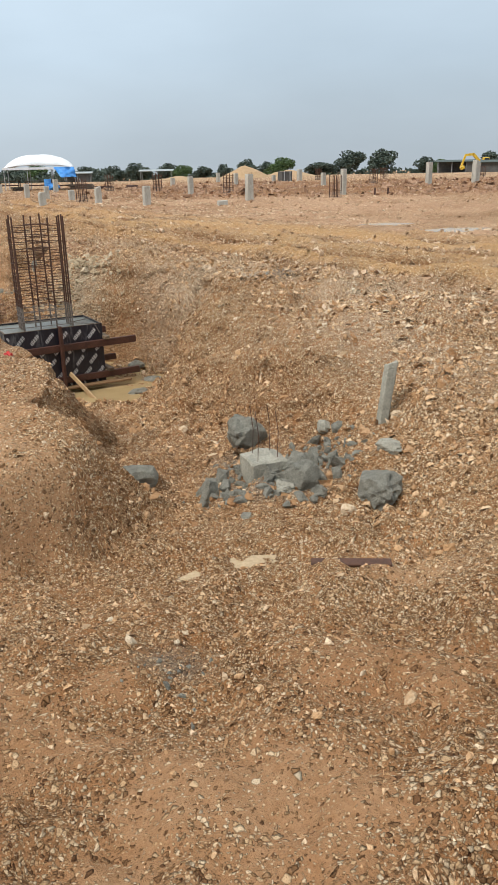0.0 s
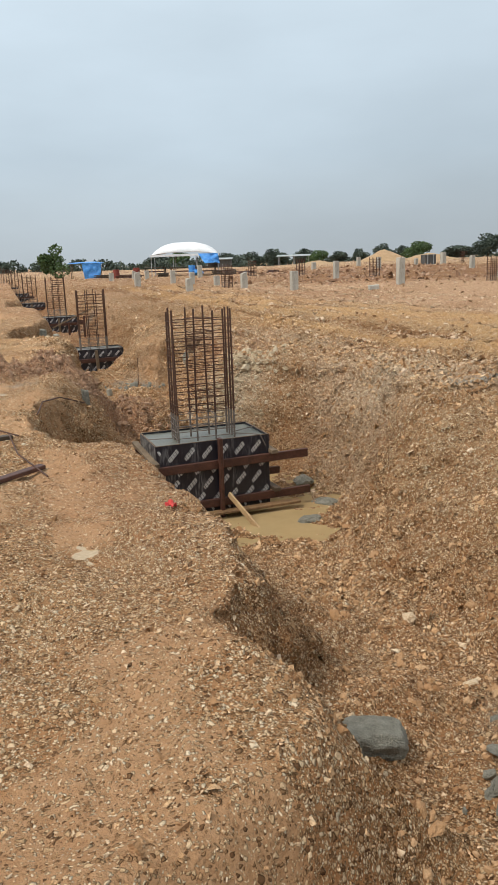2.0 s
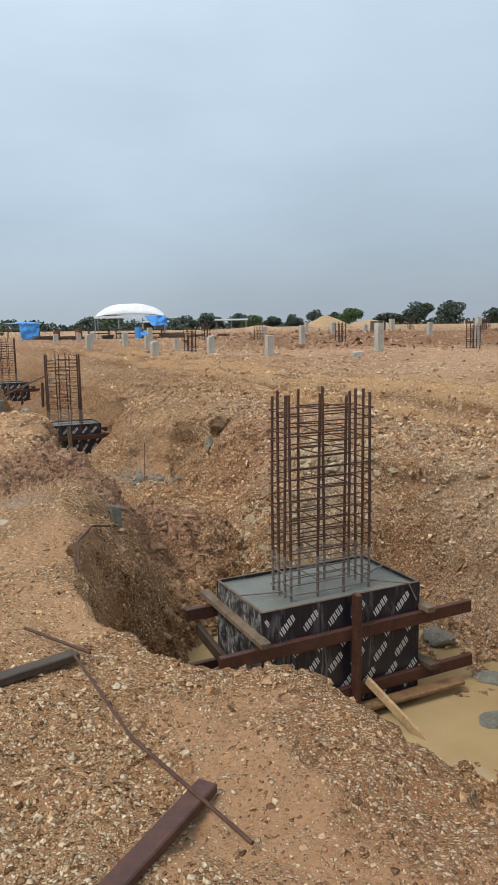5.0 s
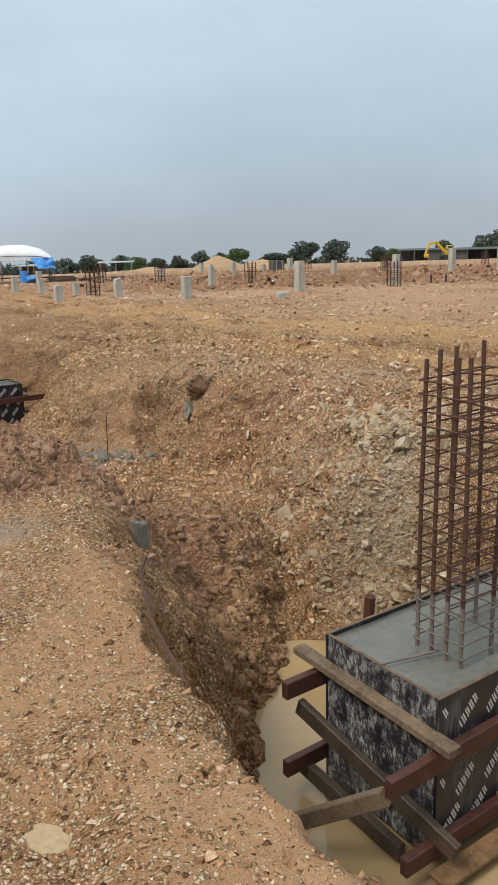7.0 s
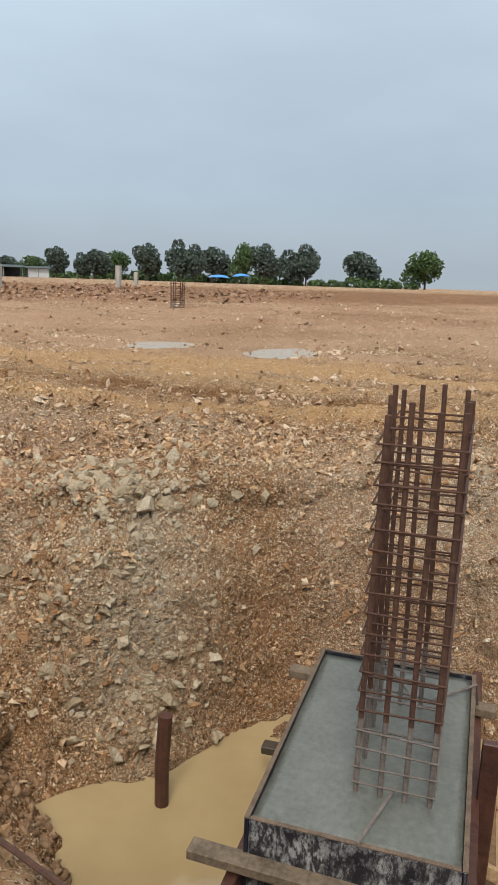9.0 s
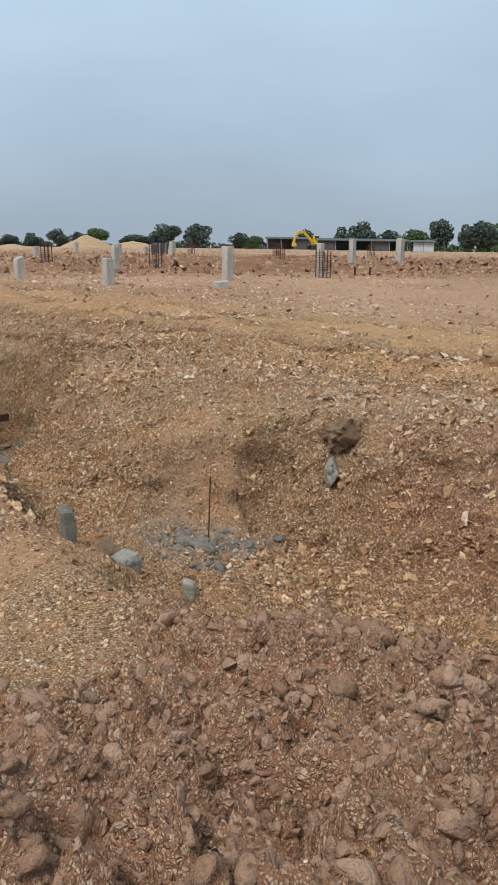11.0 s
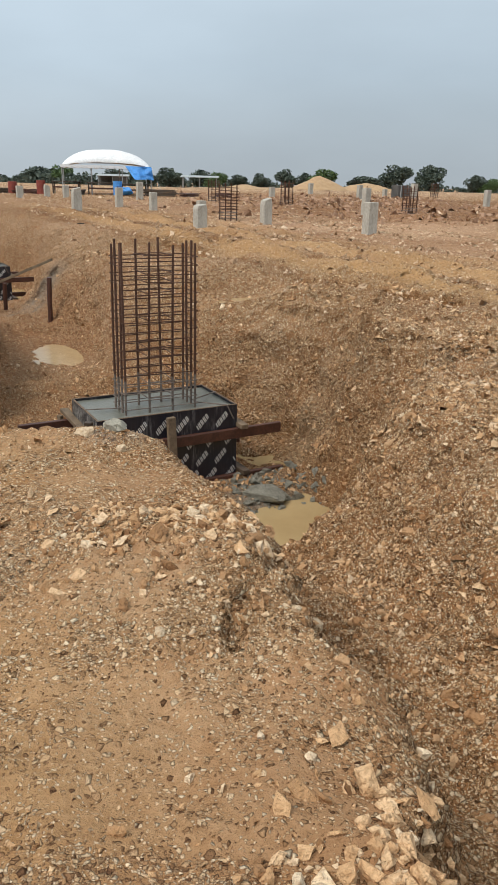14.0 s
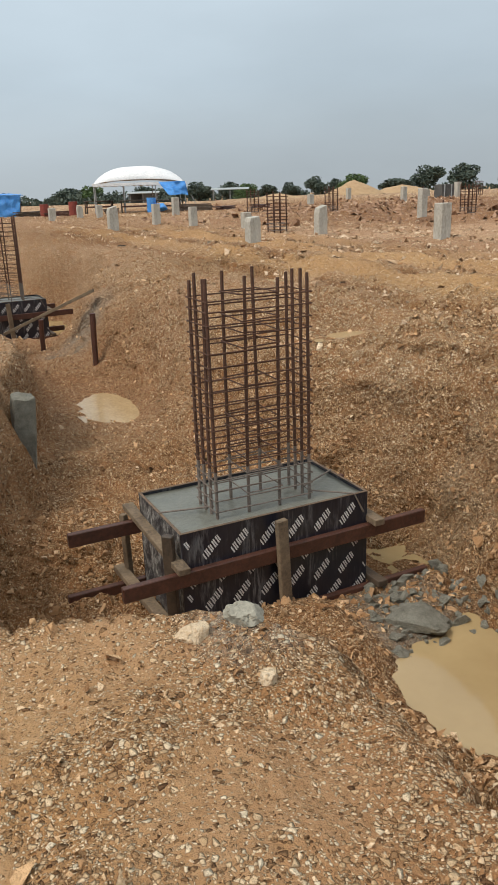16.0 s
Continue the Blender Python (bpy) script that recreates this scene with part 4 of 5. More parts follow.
form_a, form_b = formwork("first", 5), formwork("second", 8)
fill_a, cage_a = footing_concrete(), rebar_cage()
FOOTINGS = [(0.02, -0.035, -0.43, 38.0), (12.4, 0.0, -0.60, 36.8), (23.6, -0.2, -0.44, 37), (37.2, -0.75, -0.5, 37), (49.6, -1.2, -0.4, 37), (62.0, -1.7, -0.3, 37), (74.4, -2.3, -0.2, 37)]
for k, (fs, fw, top, yaw) in enumerate(FOOTINGS):
    x, y = place(fs, fw)
    m = pose(x, y, top, 0, 0, yaw)
    lower = m @ Matrix.Translation((0, 0, -0.022))
    mc = lower @ Matrix.Translation((-0.03, -0.11, 0.0))
    if k == 0:
        form_a.matrix_world, fill_a.matrix_world, cage_a.matrix_world = m, lower, mc
    else:
        if k == 1:
            form_b.matrix_world = m
        else:
            copy_thing(form_b, m)
        copy_thing(fill_a, lower)
        copy_thing(cage_a, mc)


# ---- concrete stubs, broken pile heads and rubble ----
def lump(name, s, w, size, seed, material, label, category, sink=0.3, yaw=0.0, boxy=0.0, rugged=0.25, cuts=3, tip=(0, 0)):
    x, y = place(s, w)
    ob = new(name, bpy.data.meshes.new(name))
    bm = rock_bm(size, seed, rugged, cuts, boxy)
    bm.to_mesh(ob.data)
    bm.free()
    ob.data.materials.append(material)
    ob.matrix_world = pose(x, y, float(height_at(s, w)) + size[2] * (1 - 2 * sink), tip[0], tip[1], yaw)
    return tagged(ob, label, category)


def pile_stub(s, w, size, z_top, yaw, lean, label, seed):
    """The broken head of a driven concrete pile standing out of the earth."""
    x, y = place(s, w)
    bm = box_bm(size, (0, 0, -size[2] / 2), bevel=0.012)
    bmesh.ops.subdivide_edges(bm, edges=bm.edges[:], cuts=4, use_grid_fill=True)
    for v in bm.verts:
        k = max(0.0, 1 + v.co.z / 0.12)
        v.co += 0.006 * noise.noise_vector(v.co * 18 + Vector((seed, 0, 0))) + Vector((0, 0, 0.055 * k * noise.noise(v.co * 9 + Vector((seed, 5, 0)))))
    ob = new("pile_stub", bpy.data.meshes.new("pile_stub"))
    bm.to_mesh(ob.data)
    bm.free()
    ob.data.materials.append(DARK_CEMENT if seed in (1, 2, 3) else CEMENT)
    ob.matrix_world = pose(x, y, z_top, lean[0], lean[1], yaw)
    return tagged(ob, label, "pile stub", group="pile stubs")


pile_stub(1.71, -1.33, (0.10, 0.07, 0.95), -0.02, 30, (3, -4), "dark grey concrete pile stub in the trench wall", 1)
pile_stub(5.75, -1.33, (0.085, 0.075, 0.60), 0.01, 25, (2, -5), "smooth grey concrete pile stub at the trench edge", 2)
pile_stub(14.6, -1.25, (0.2, 0.2, 1.0), -0.2, 35, (3, 5), "mossy grey concrete pile stub beside the pit", 3)
pile_stub(-7.1, 1.0, (0.085, 0.07, 0.60), 0.34, 20, (-6, 9), "pale grey concrete pile stub half buried in the slope", 4)

# a pile head trimmed square, its bars still standing
x, y = place(-6.93, -0.02)
head = thing("concrete_pile_top", "square grey concrete pile head with thin bars standing out", "pile head", (x, y, -0.28), 28)
bm = box_bm((0.30, 0.27, 0.42), (0, 0, -0.21), bevel=0.012)
bmesh.ops.subdivide_edges(bm, edges=bm.edges[:], cuts=3, use_grid_fill=True)
for v in bm.verts:
    v.co += 0.012 * noise.noise_vector(v.co * 9) + Vector((0, 0, 0.03 * noise.noise(v.co * 11))) * (1 if v.co.z > -0.05 else 0)
part("block", bm, CEMENT, head)
for bx, by in ((-0.08, -0.07), (0.08, -0.06), (0.07, 0.08), (-0.07, 0.07)):
    part("bar", tube_mesh("bar", [(bx, by, -0.05), (bx + 0.01, by, 0.2), (bx - 0.01, by + 0.012, 0.38)], 0.0026, RUST), None, head, "thin rusty bar")

RUBBLE = [(-6.05, 0.28, (0.20, 0.17, 0.17), 11, "round broken lump of grey concrete"), (-7.32, 0.10, (0.15, 0.13, 0.12), 12, "rough grey broken concrete lump"), (-7.95, 0.27, (0.20, 0.15, 0.16), 13, "large dark grey broken concrete lump"),
          (-7.6, 0.62, (0.10, 0.06, 0.06), 14, "small grey concrete fragment"), (5.58, 1.05, (0.08, 0.07, 0.14), 27, "pale broken concrete pile end under a clod"), (-6.3, -0.82, (0.19, 0.12, 0.10), 15, "flat wet grey concrete slab piece"), (5.78, -0.88, (0.13, 0.10, 0.10), 16, "smooth greenish grey concrete block"),
          (5.52, -0.52, (0.08, 0.05, 0.09), 17, "broken grey concrete wedge"), (6.05, 0.05, (0.14, 0.11, 0.06), 18, "flat grey concrete flake"), (11.45, 0.80, (0.22, 0.18, 0.08), 19, "dark lump of spilt blue-grey cement"),
          (9.95, -1.16, (0.085, 0.06, 0.05), 20, "grey lump of hardened cement"), (-7.0, -0.35, (0.09, 0.07, 0.03), 21, "thin grey concrete flake"), (-7.3, -0.05, (0.11, 0.08, 0.035), 22, "thin grey concrete flake"),
          (0.35, 1.45, (0.20, 0.13, 0.07), 23, "lump of dark spilt cement"), (-0.45, 1.45, (0.22, 0.12, 0.07), 24, "lump of dark spilt cement"), (-1.0, 1.0, (0.18, 0.12, 0.07), 25, "lump of dark spilt cement"), (-6.55, 0.75, (0.07, 0.06, 0.06), 26, "small grey concrete fragment")]
for s, w, size, seed, label in RUBBLE:
    lump("concrete_lump", s, w, size, seed, DARK_CEMENT if seed in (11, 12, 13, 15, 18, 19, 23, 24, 25) else CEMENT, label, "rubble", 0.28, seed * 37 % 180, 0.5 if seed in (15, 16, 17) else 0.05, 0.25 if seed in (16, 17) else 0.34, 4)
BOULDERS = [(9.95, -1.36, 0.05, 31), (9.61, -1.23, 0.036, 32), (10.12, 1.0, 0.10, 33), (10.05, 0.72, 0.12, 34), (6.25, -0.75, 0.13, 35), (5.62, 1.22, 0.15, 36), (9.85, -0.95, 0.045, 37), (-8.15, -0.1, 0.045, 38), (-8.9, 0.55, 0.06, 39),
            (8.0, -1.15, 0.035, 40), (8.3, -1.3, 0.03, 41), (7.7, -1.0, 0.04, 42), (5.4, -1.95, 0.028, 43), (4.9, -0.9, 0.06, 44), (-5.9, 0.0, 0.045, 45), (-5.0, 0.1, 0.05, 46), (-7.2, 1.0, 0.04, 48)]
for s, w, r, seed in BOULDERS:
    dark = seed in (34, 35, 36)
    lump("boulder", s, w, (r * 1.25, r, r * 0.8), seed, EARTH if dark else PALE, "brown stone crusted with damp earth" if dark else "pale cream angular stone on the soil", "stone", 0.3 if dark else 0.25, seed * 53 % 180, 0, 0.55 if dark else 0.25, 4 if dark else 3)

# ---- timber, wire and litter on the ground ----


def loose_board(name, s0, w0, s1, w1, wide, thick, material, label, lift=0.02, category="timber"):
    a, b = place(s0, w0), place(s1, w1)
    za, zb = float(height_at(s0, w0)) + lift, float(height_at(s1, w1)) + lift
    ob = thing(name, label, category)
    board("plank", (*a, za), (*b, zb), thick, wide, material, ob)
    return ob


loose_board("plank", -3.47, -2.57, -3.12, -2.14, 0.075, 0.035, RED_WOOD, "dark weathered timber plank lying on the bank", 0.03)
loose_board("plank", -2.15, -2.95, -1.92, -2.36, 0.07, 0.04, DARK_WOOD, "dark timber batten lying on the bank", 0.04)
loose_board("plank", -8.56, -0.62, -8.78, -0.25, 0.07, 0.018, RUST, "bent rusty steel offcut half buried", 0.02, "scrap")
loose_board("plank", 24.0, 2.4, 26.0, 2.9, 0.16, 0.05, DARK_WOOD, "dark plank lying beyond the trench", 0.04)
loose_board("plank", 20.9, -0.6, 20.2, 0.8, 0.10, 0.05, OLD_WOOD, "timber batten laid across the trench", 0.35)


def loose_rod(pts, radius, label, lift=0.02):
    ob = thing("rod", label, "rod")
    line = [(*place(s, w), float(height_at(s, w)) + lift + dz) for s, w, dz in pts]
    part("shaft", tube_mesh("shaft", line, radius, RUST), None, ob)
    return ob


loose_rod([(-1.95, -2.38, 0.05), (-2.8, -2.32, 0.04), (-3.45, -2.12, 0.03)], 0.007, "thin rusty rod between two planks")
loose_rod([(1.55, -1.35, 0.02), (0.75, -1.74, 0.06), (0.1, -1.98, 0.05), (-0.6, -2.1, 0.02)], 0.009, "long rusty bar lying down the bank")
loose_rod([(-1.55, -2.55, 0.03), (-1.95, -2.30, 0.03)], 0.008, "short rusty bar on the ground")
loose_rod([(6.1, 0.15, 0.0), (6.1, 0.17, 0.6)], 0.006, "thin upright rusty bar in the rubble")
for s, w, zt in ((18.6, 0.36, 0.75), (1.28, 0.28, 0.62), (20.9, 0.0, 0.55)):
    x, y = place(s, w)
    z = float(height_at(s, w))
    ob = thing("post", "dark brown round timber post standing in the trench", "post", (x, y, z), 12, group="timber posts")
    part("shaft", tube_mesh("shaft", [(0, 0, -0.3), (0.005, 0.01, zt * 0.5), (0.02, 0.0, zt)], 0.042, RED_WOOD, 9), None, ob)

x, y = place(-4.39, -1.37)
rag = new("rag", bpy.data.meshes.new("rag"))
bm = bmesh.new()
bmesh.ops.create_grid(bm, x_segments=12, y_segments=10, size=0.038)
for v in bm.verts:
    v.co.z = 0.02 + 0.035 * noise.noise(v.co * 40) + 0.015 * noise.noise(v.co * 90)
    v.co.x *= 1 + 0.4 * noise.noise(v.co * 20 + Vector((4, 0, 0)))
bmesh.ops.solidify(bm, geom=bm.faces[:], thickness=0.002)
bm.to_mesh(rag.data)
bm.free()
rag.data.materials.append(RED_CLOTH)
rag.matrix_world = pose(x, y, float(height_at(-4.39, -1.37)), 0, 0, 30)
tagged(rag, "crumpled red plastic scrap at the trench edge", "litter")

# ---- the field of columns beyond ----


def column(x, y, size, height, label, pointed=False, seed=0):
    z = height_xy(x, y)
    ob = thing("concrete_column", label, "column", (x, y, z), 37, group="short concrete columns")
    size *= 0.84
    bm = box_bm((size, size, height + 0.3), (0, 0, height / 2 - 0.15), bevel=0.015)
    bmesh.ops.subdivide_edges(bm, edges=[e for e in bm.edges if abs(e.verts[0].co.z - e.verts[1].co.z) > 0.3], cuts=6)
    rnd = random.Random(seed)
    for v in bm.verts:
        if pointed and v.co.z > height - 0.03:
            v.co.x *= 0.8
            v.co.z += 0.05 * math.sin(9 * v.co.x + seed)
        v.co += 0.004 * noise.noise_vector(v.co * 6 + Vector((seed, 0, 0)))
    shaft = part("shaft", bm, POST, ob)
    if not pointed:
        for sx, sy in ((-1, -1), (1, 1), (1, -1)):
            part("starter_bar", tube_mesh("starter_bar", [(sx * size * 0.3, sy * size * 0.3, height - 0.05), (sx * size * 0.3, sy * size * 0.3, height + rnd.uniform(0.03, 0.08))], 0.01, RUST, 5), None, ob, "short rusty bar end")
    return ob


COLUMNS = [(-7.92, 36.5, 0.36, 0.82, 0), (-3.66, 40.2, 0.38, 1.22, 0), (6.8, 61, 0.42, 1.55, 0), (10.2, 61.5, 0.5, 1.6, 1), (20.1, 64, 0.42, 1.65, 0), (-12.3, 34.9, 0.34, 0.60, 1), (-8.05, 46.9, 0.32, 1.05, 0)]
COLUMNS_LEFT = [(-18.6, 42.8, 0.38, 0.75, 1), (-24.6, 51.2, 0.36, 0.65, 0), (-25.3, 56.2, 0.34, 0.6, 1), (-18.6, 47.9, 0.34, 0.8, 0), (-16.6, 46.1, 0.32, 0.7, 0), (-14.0, 43.2, 0.34, 0.55, 0), (-11.1, 39.1, 0.34, 0.76, 1), (-20.4, 57.3, 0.38, 0.9, 0), (-24.1, 55.9, 0.34, 0.62, 0)]
COLUMNS_FAR = [(-8.5, 67.4, 0.36, 0.95, 0), (-14.6, 70.2, 0.4, 0.65, 0), (-6.6, 79.4, 0.36, 0.6, 0), (-12.8, 83.2, 0.4, 0.9, 0), (-1.0, 63.2, 0.36, 0.95, 0), (-4.2, 81.5, 0.5, 1.1, 0), (0.9, 44.6, 0.3, 1.3, 0), (27.5, 76, 0.4, 1.3, 0)]
for k, (x, y, size, h, pt) in enumerate(COLUMNS + COLUMNS_LEFT + COLUMNS_FAR):
    column(x, y, size, h, "short pale grey concrete column standing on bare ground", bool(pt), k)
low = thing("concrete_stump", "low broken concrete stump on the bare ground", "stump", (-4.3, 36.0, height_xy(-4.3, 36.0)), 30)
part("block", box_bm((0.42, 0.36, 0.4), (0, 0, 0.0), bevel=0.03, wobble=0.03), POST, low)

far_cage = rebar_cage(1.15, 0.42, 0.42, 3, 0.10, "rusty rebar cage of a column on bare ground", 9, 0.02, 0.012, "column rebar cages")
FAR_CAGES = [(0.54, 42.4, 1.0), (-6.2, 49.3, 1.0), (11.0, 38.6, 1.25), (-12.0, 54.6, 0.95), (-16.2, 57.0, 0.95), (3.9, 73.5, 1.05), (13.0, 77.5, 1.1), (-2.4, 83.5, 0.9), (2.9, 66.0, 1.0), (-12.6, 40.9, 0.55)]
for k, (x, y, f) in enumerate(FAR_CAGES):
    m = pose(x, y, height_xy(x, y), 0, 0, 37) @ Matrix.Diagonal((1, 1, 1, 1))
    if k == 0:
        far_cage.matrix_world = m
    else:
        copy_thing(far_cage, m)
x, y = -5.4, 78.6
ob = thing("formwork_box", "dark blue-grey column formwork box on bare ground", "formwork", (x, y, height_xy(x, y)), 30)
part("casing", box_bm((1.1, 1.0, 1.0), (0, 0, 0.45), bevel=0.02), DARKNESS, ob)
for sx in (-0.3, 0.3):
    part("batten", box_bm((0.08, 0.05, 1.0), (sx, -0.53, 0.45), bevel=0.01), METAL, ob)
for s, w in ((0, 0), (0, 0.7)):
    x, y = 2.6 + w, 45.0
    ob = thing("peg", "short brown timber peg in the ground", "peg", (x, y, height_xy(x, y)), 10, group="timber pegs")
    part("shaft", tube_mesh("shaft", [(0, 0, -0.2), (0.02, 0, 0.38)], 0.05, RED_WOOD, 8), None, ob)


# ---- the shelter and its clutter ----
def barrel_roof(length, depth, rise, eave, seed=0):
    bm = bmesh.new()
    nu, nv = 22, 9
    grid = []
    for i in range(nu + 1):
        u = i / nu * 2 - 1
        row = []
        for j in range(nv + 1):
            v = j / nv * 2 - 1
            dome = (1 - abs(u) ** 2.6) ** 0.75 * (1 - 0.75 * abs(v) ** 2.2)
            row.append(bm.verts.new((u * length / 2, v * depth / 2, eave + rise * dome + 0.03 * noise.noise(Vector((u * 3, v * 3, seed))))))
        grid.append(row)
    for i in range(nu):
        for j in range(nv):
            bm.faces.new((grid[i][j], grid[i + 1][j], grid[i + 1][j + 1], grid[i][j + 1]))
    for f in bm.faces:
        f.smooth = True
    bmesh.ops.recalc_face_normals(bm, faces=bm.faces)
    bmesh.ops.solidify(bm, geom=bm.faces[:], thickness=0.02)
    return bm


def valance(length, y, z, drop):
    bm = bmesh.new()
    n = 48
    for i in range(n):
        x0, x1 = -length / 2 + length * i / n, -length / 2 + length * (i + 1) / n
        d0, d1 = drop * (0.75 + 0.25 * abs(math.sin(i * 0.9))), drop * (0.75 + 0.25 * abs(math.sin((i + 1) * 0.9)))
        bm.faces.new([bm.verts.new(p) for p in ((x0, y, z), (x1, y, z), (x1, y - 0.01, z - d1), (x0, y - 0.01, z - d0))])
    bmesh.ops.remove_doubles(bm, verts=bm.verts, dist=0.001)
    bmesh.ops.solidify(bm, geom=bm.faces[:], thickness=0.01)
    return bm


def hanging(width, height, seed, sag=0.25):
    """A slack sheet hung from its upper edge."""
    bm = bmesh.new()
    bmesh.ops.create_grid(bm, x_segments=14, y_segments=12, size=0.5)
    for v in bm.verts:
        u, t = v.co.x, v.co.y + 0.5
        v.co = Vector((u * width * (1 - 0.25 * (1 - t)), 0.18 * noise.noise(Vector((u * 4, t * 3, seed))) + sag * (1 - t) * math.sin(3 * u), (t - 1) * height - 0.1 * (1 - t) * abs(u) * height))
    for f in bm.faces:
        f.smooth = True
    bmesh.ops.solidify(bm, geom=bm.faces[:], thickness=0.006)
    return bm


tx, ty = -25.85, 68.0
tz = height_xy(tx, ty)
tent = thing("canopy_tent", "white domed canvas canopy on thin steel poles", "tent", (tx, ty, tz), 20)
part("canopy", barrel_roof(6.0, 4.2, 1.15, 1.75), WHITE, tent)
part("valance", valance(6.0, -2.1, 1.85, 0.2), WHITE, tent, "scalloped white canvas edge")
part("valance", valance(6.0, 2.1, 1.85, 0.2), WHITE, tent, "scalloped white canvas edge")
for px in (-2.9, -1.0, 1.0, 2.9):
    for py in (-2.05, 2.05):
        part("pole", tube_mesh("pole", [(px, py, -0.1), (px, py, 1.83)], 0.035, METAL, 7), None, tent)
sheet = thing("tarpaulin", "bright blue tarpaulin hung from the tent's edge", "tarpaulin", (tx + 2.75, ty - 1.6, tz + 1.85), 18)
bm = hanging(1.7, 0.8, 3, 0.3)
for v in bm.verts:
    v.co.x -= 0.45 * v.co.z
    v.co.y += 0.5 * v.co.z
part("sheet", bm, BLUE, sheet)
part("guy_rope", tube_mesh("guy_rope", [(1.2, -0.45, -0.9), (1.7, -0.9, -2.0)], 0.02, METAL, 5), None, sheet)
bundle = lump("tarpaulin_bundle", 0, 0, (0.5, 0.4, 0.3), 71, BLUE, "crumpled blue tarpaulin bundle on the ground", "tarpaulin", 0.2)
bundle.matrix_world = pose(tx + 2.2, ty - 2.6, tz + 0.3, 0, 0, 20)


def work_table(x, y, yaw, long_, seed):
    ob = thing("work_table", "rough dark timber bench stacked with boards", "bench", (x, y, height_xy(x, y)), yaw, group="site benches")
    part("top", box_bm((long_, 0.8, 0.06), (0, 0, 0.75), bevel=0.01), DARK_WOOD, ob)
    for sx in (-1, 1):
        for sy in (-1, 1):
            part("leg", box_bm((0.08, 0.08, 0.8), (sx * (long_ / 2 - 0.1), sy * 0.32, 0.36), bevel=0.01), DARK_WOOD, ob)
    part("rail", box_bm((long_ - 0.2, 0.05, 0.1), (0, -0.34, 0.4), bevel=0.01), RED_WOOD, ob)
    return ob


def timber_stack(x, y, yaw, rows, seed, material=RED_WOOD):
    rnd = random.Random(seed)
    ob = thing("timber_stack", "stack of red-brown formwork boards on the ground", "timber stack", (x, y, height_xy(x, y)), yaw, group="timber stacks")
    for r in range(rows):
        for c in range(3):
            part("board", box_bm((rnd.uniform(1.6, 2.4), 0.16, 0.07), (rnd.uniform(-0.2, 0.2), (c - 1) * 0.19, 0.04 + r * 0.085), (0, 0, rnd.uniform(-5, 5)), 0.008), material, ob)
    return ob


for k, (x, y) in enumerate([(-28.2, 66.6), (-25.6, 66.2), (-23.4, 66.4)]):
    work_table(x, y, 12 + 9 * k, 1.9, k)
for k, (x, y, r) in enumerate([(-21.6, 66.0, 5), (-30.5, 66.2, 4), (-33.2, 66.8, 6), (-19.8, 66.8, 3), (-26.8, 65.0, 4), (-17.5, 67.2, 3)]):
    timber_stack(x, y, 25 * k, r, k, RED_WOOD if k % 2 else DARK_WOOD)
for k, (x, y, m, lab) in enumerate([(-31.8, 66.0, RED_DRUM, "red-brown steel drum"), (-29.6, 65.6, RED_DRUM, "red-brown steel drum"), (-24.2, 65.3, BLUE, "blue plastic drum")]):
    ob = thing("drum", lab + " standing by the shelter", "drum", (x, y, height_xy(x, y)), 0, group="drums")
    part("barrel", tube_mesh("barrel", [(0, 0, 0), (0, 0, 0.3), (0, 0, 0.6), (0, 0, 0.88)], 0.29, m, 16), None, ob)
    for z in (0.3, 0.6):
        part("hoop_ring", tube_mesh("hoop_ring", [(0.295 * math.cos(a * 0.5236), 0.295 * math.sin(a * 0.5236), z) for a in range(12)], 0.015, m, 5, True), None, ob)

bx_, by_ = -37.3, 70.5
bz = height_xy(bx_, by_)
hut = thing("tarpaulin_hut", "low timber frame hut draped with blue tarpaulin", "hut", (bx_, by_, bz), 25)
for px in (-1.4, 0.2, 1.4):
    for py in (-0.8, 0.8):
        part("post", tube_mesh("post", [(px, py, -0.1), (px, py, 1.7)], 0.04, OLD_WOOD, 6), None, hut)
bm = barrel_roof(3.4, 2.0, 0.15, 1.65, 4)
part("roof_sheet", bm, BLUE, hut)
bm = hanging(1.9, 1.5, 6, 0.1)
bm.transform(Matrix.Translation((0.6, -0.98, 1.65)))
part("side_sheet", bm, BLUE, hut)

# ---- sand heaps ----
for x, y, r, h, seed in ((-13.6, 109, 2.5, 1.6, 1), (-8.2, 115, 3.0, 0.95, 2), (-22.0, 105, 2.6, 0.5, 3)):
    bm = bmesh.new()
    rings, seg = 12, 40
    prev = None
    z0 = height_xy(x, y)
    for i in range(rings + 1):
        q = i / rings
        ring = []
        for j in range(seg):
            a = 2 * math.pi * j / seg
            rr = q * r * 1.25 * (1 + 0.15 * math.sin(a * 2 + seed))
            p = Vector((rr * math.cos(a), rr * math.sin(a), 0))
            p.z = h * max(-0.2, (1 - q ** 1.15)) + 0.10 * noise.fractal(p * 0.9 + Vector((seed, 0, 0)), 1, 2, 4)
            ring.append(bm.verts.new(p) if i else None)
        if i == 0:
            top = bm.verts.new((0, 0, h))
        elif i == 1:
            for j in range(seg):
                bm.faces.new((top, ring[j], ring[(j + 1) % seg]))
        else:
            for j in range(seg):
                bm.faces.new((prev[j], ring[j], ring[(j + 1) % seg], prev[(j + 1) % seg]))
        prev = ring
    ob = new("sand_mound", bpy.data.meshes.new("sand_mound"))
    bm.to_mesh(ob.data)
    bm.free()
    ob.data.materials.append(SAND)
    ob.matrix_world = pose(x, y, z0)
    tagged(ob, "conical heap of tan sand on the ground", "sand mound", "sand heaps")


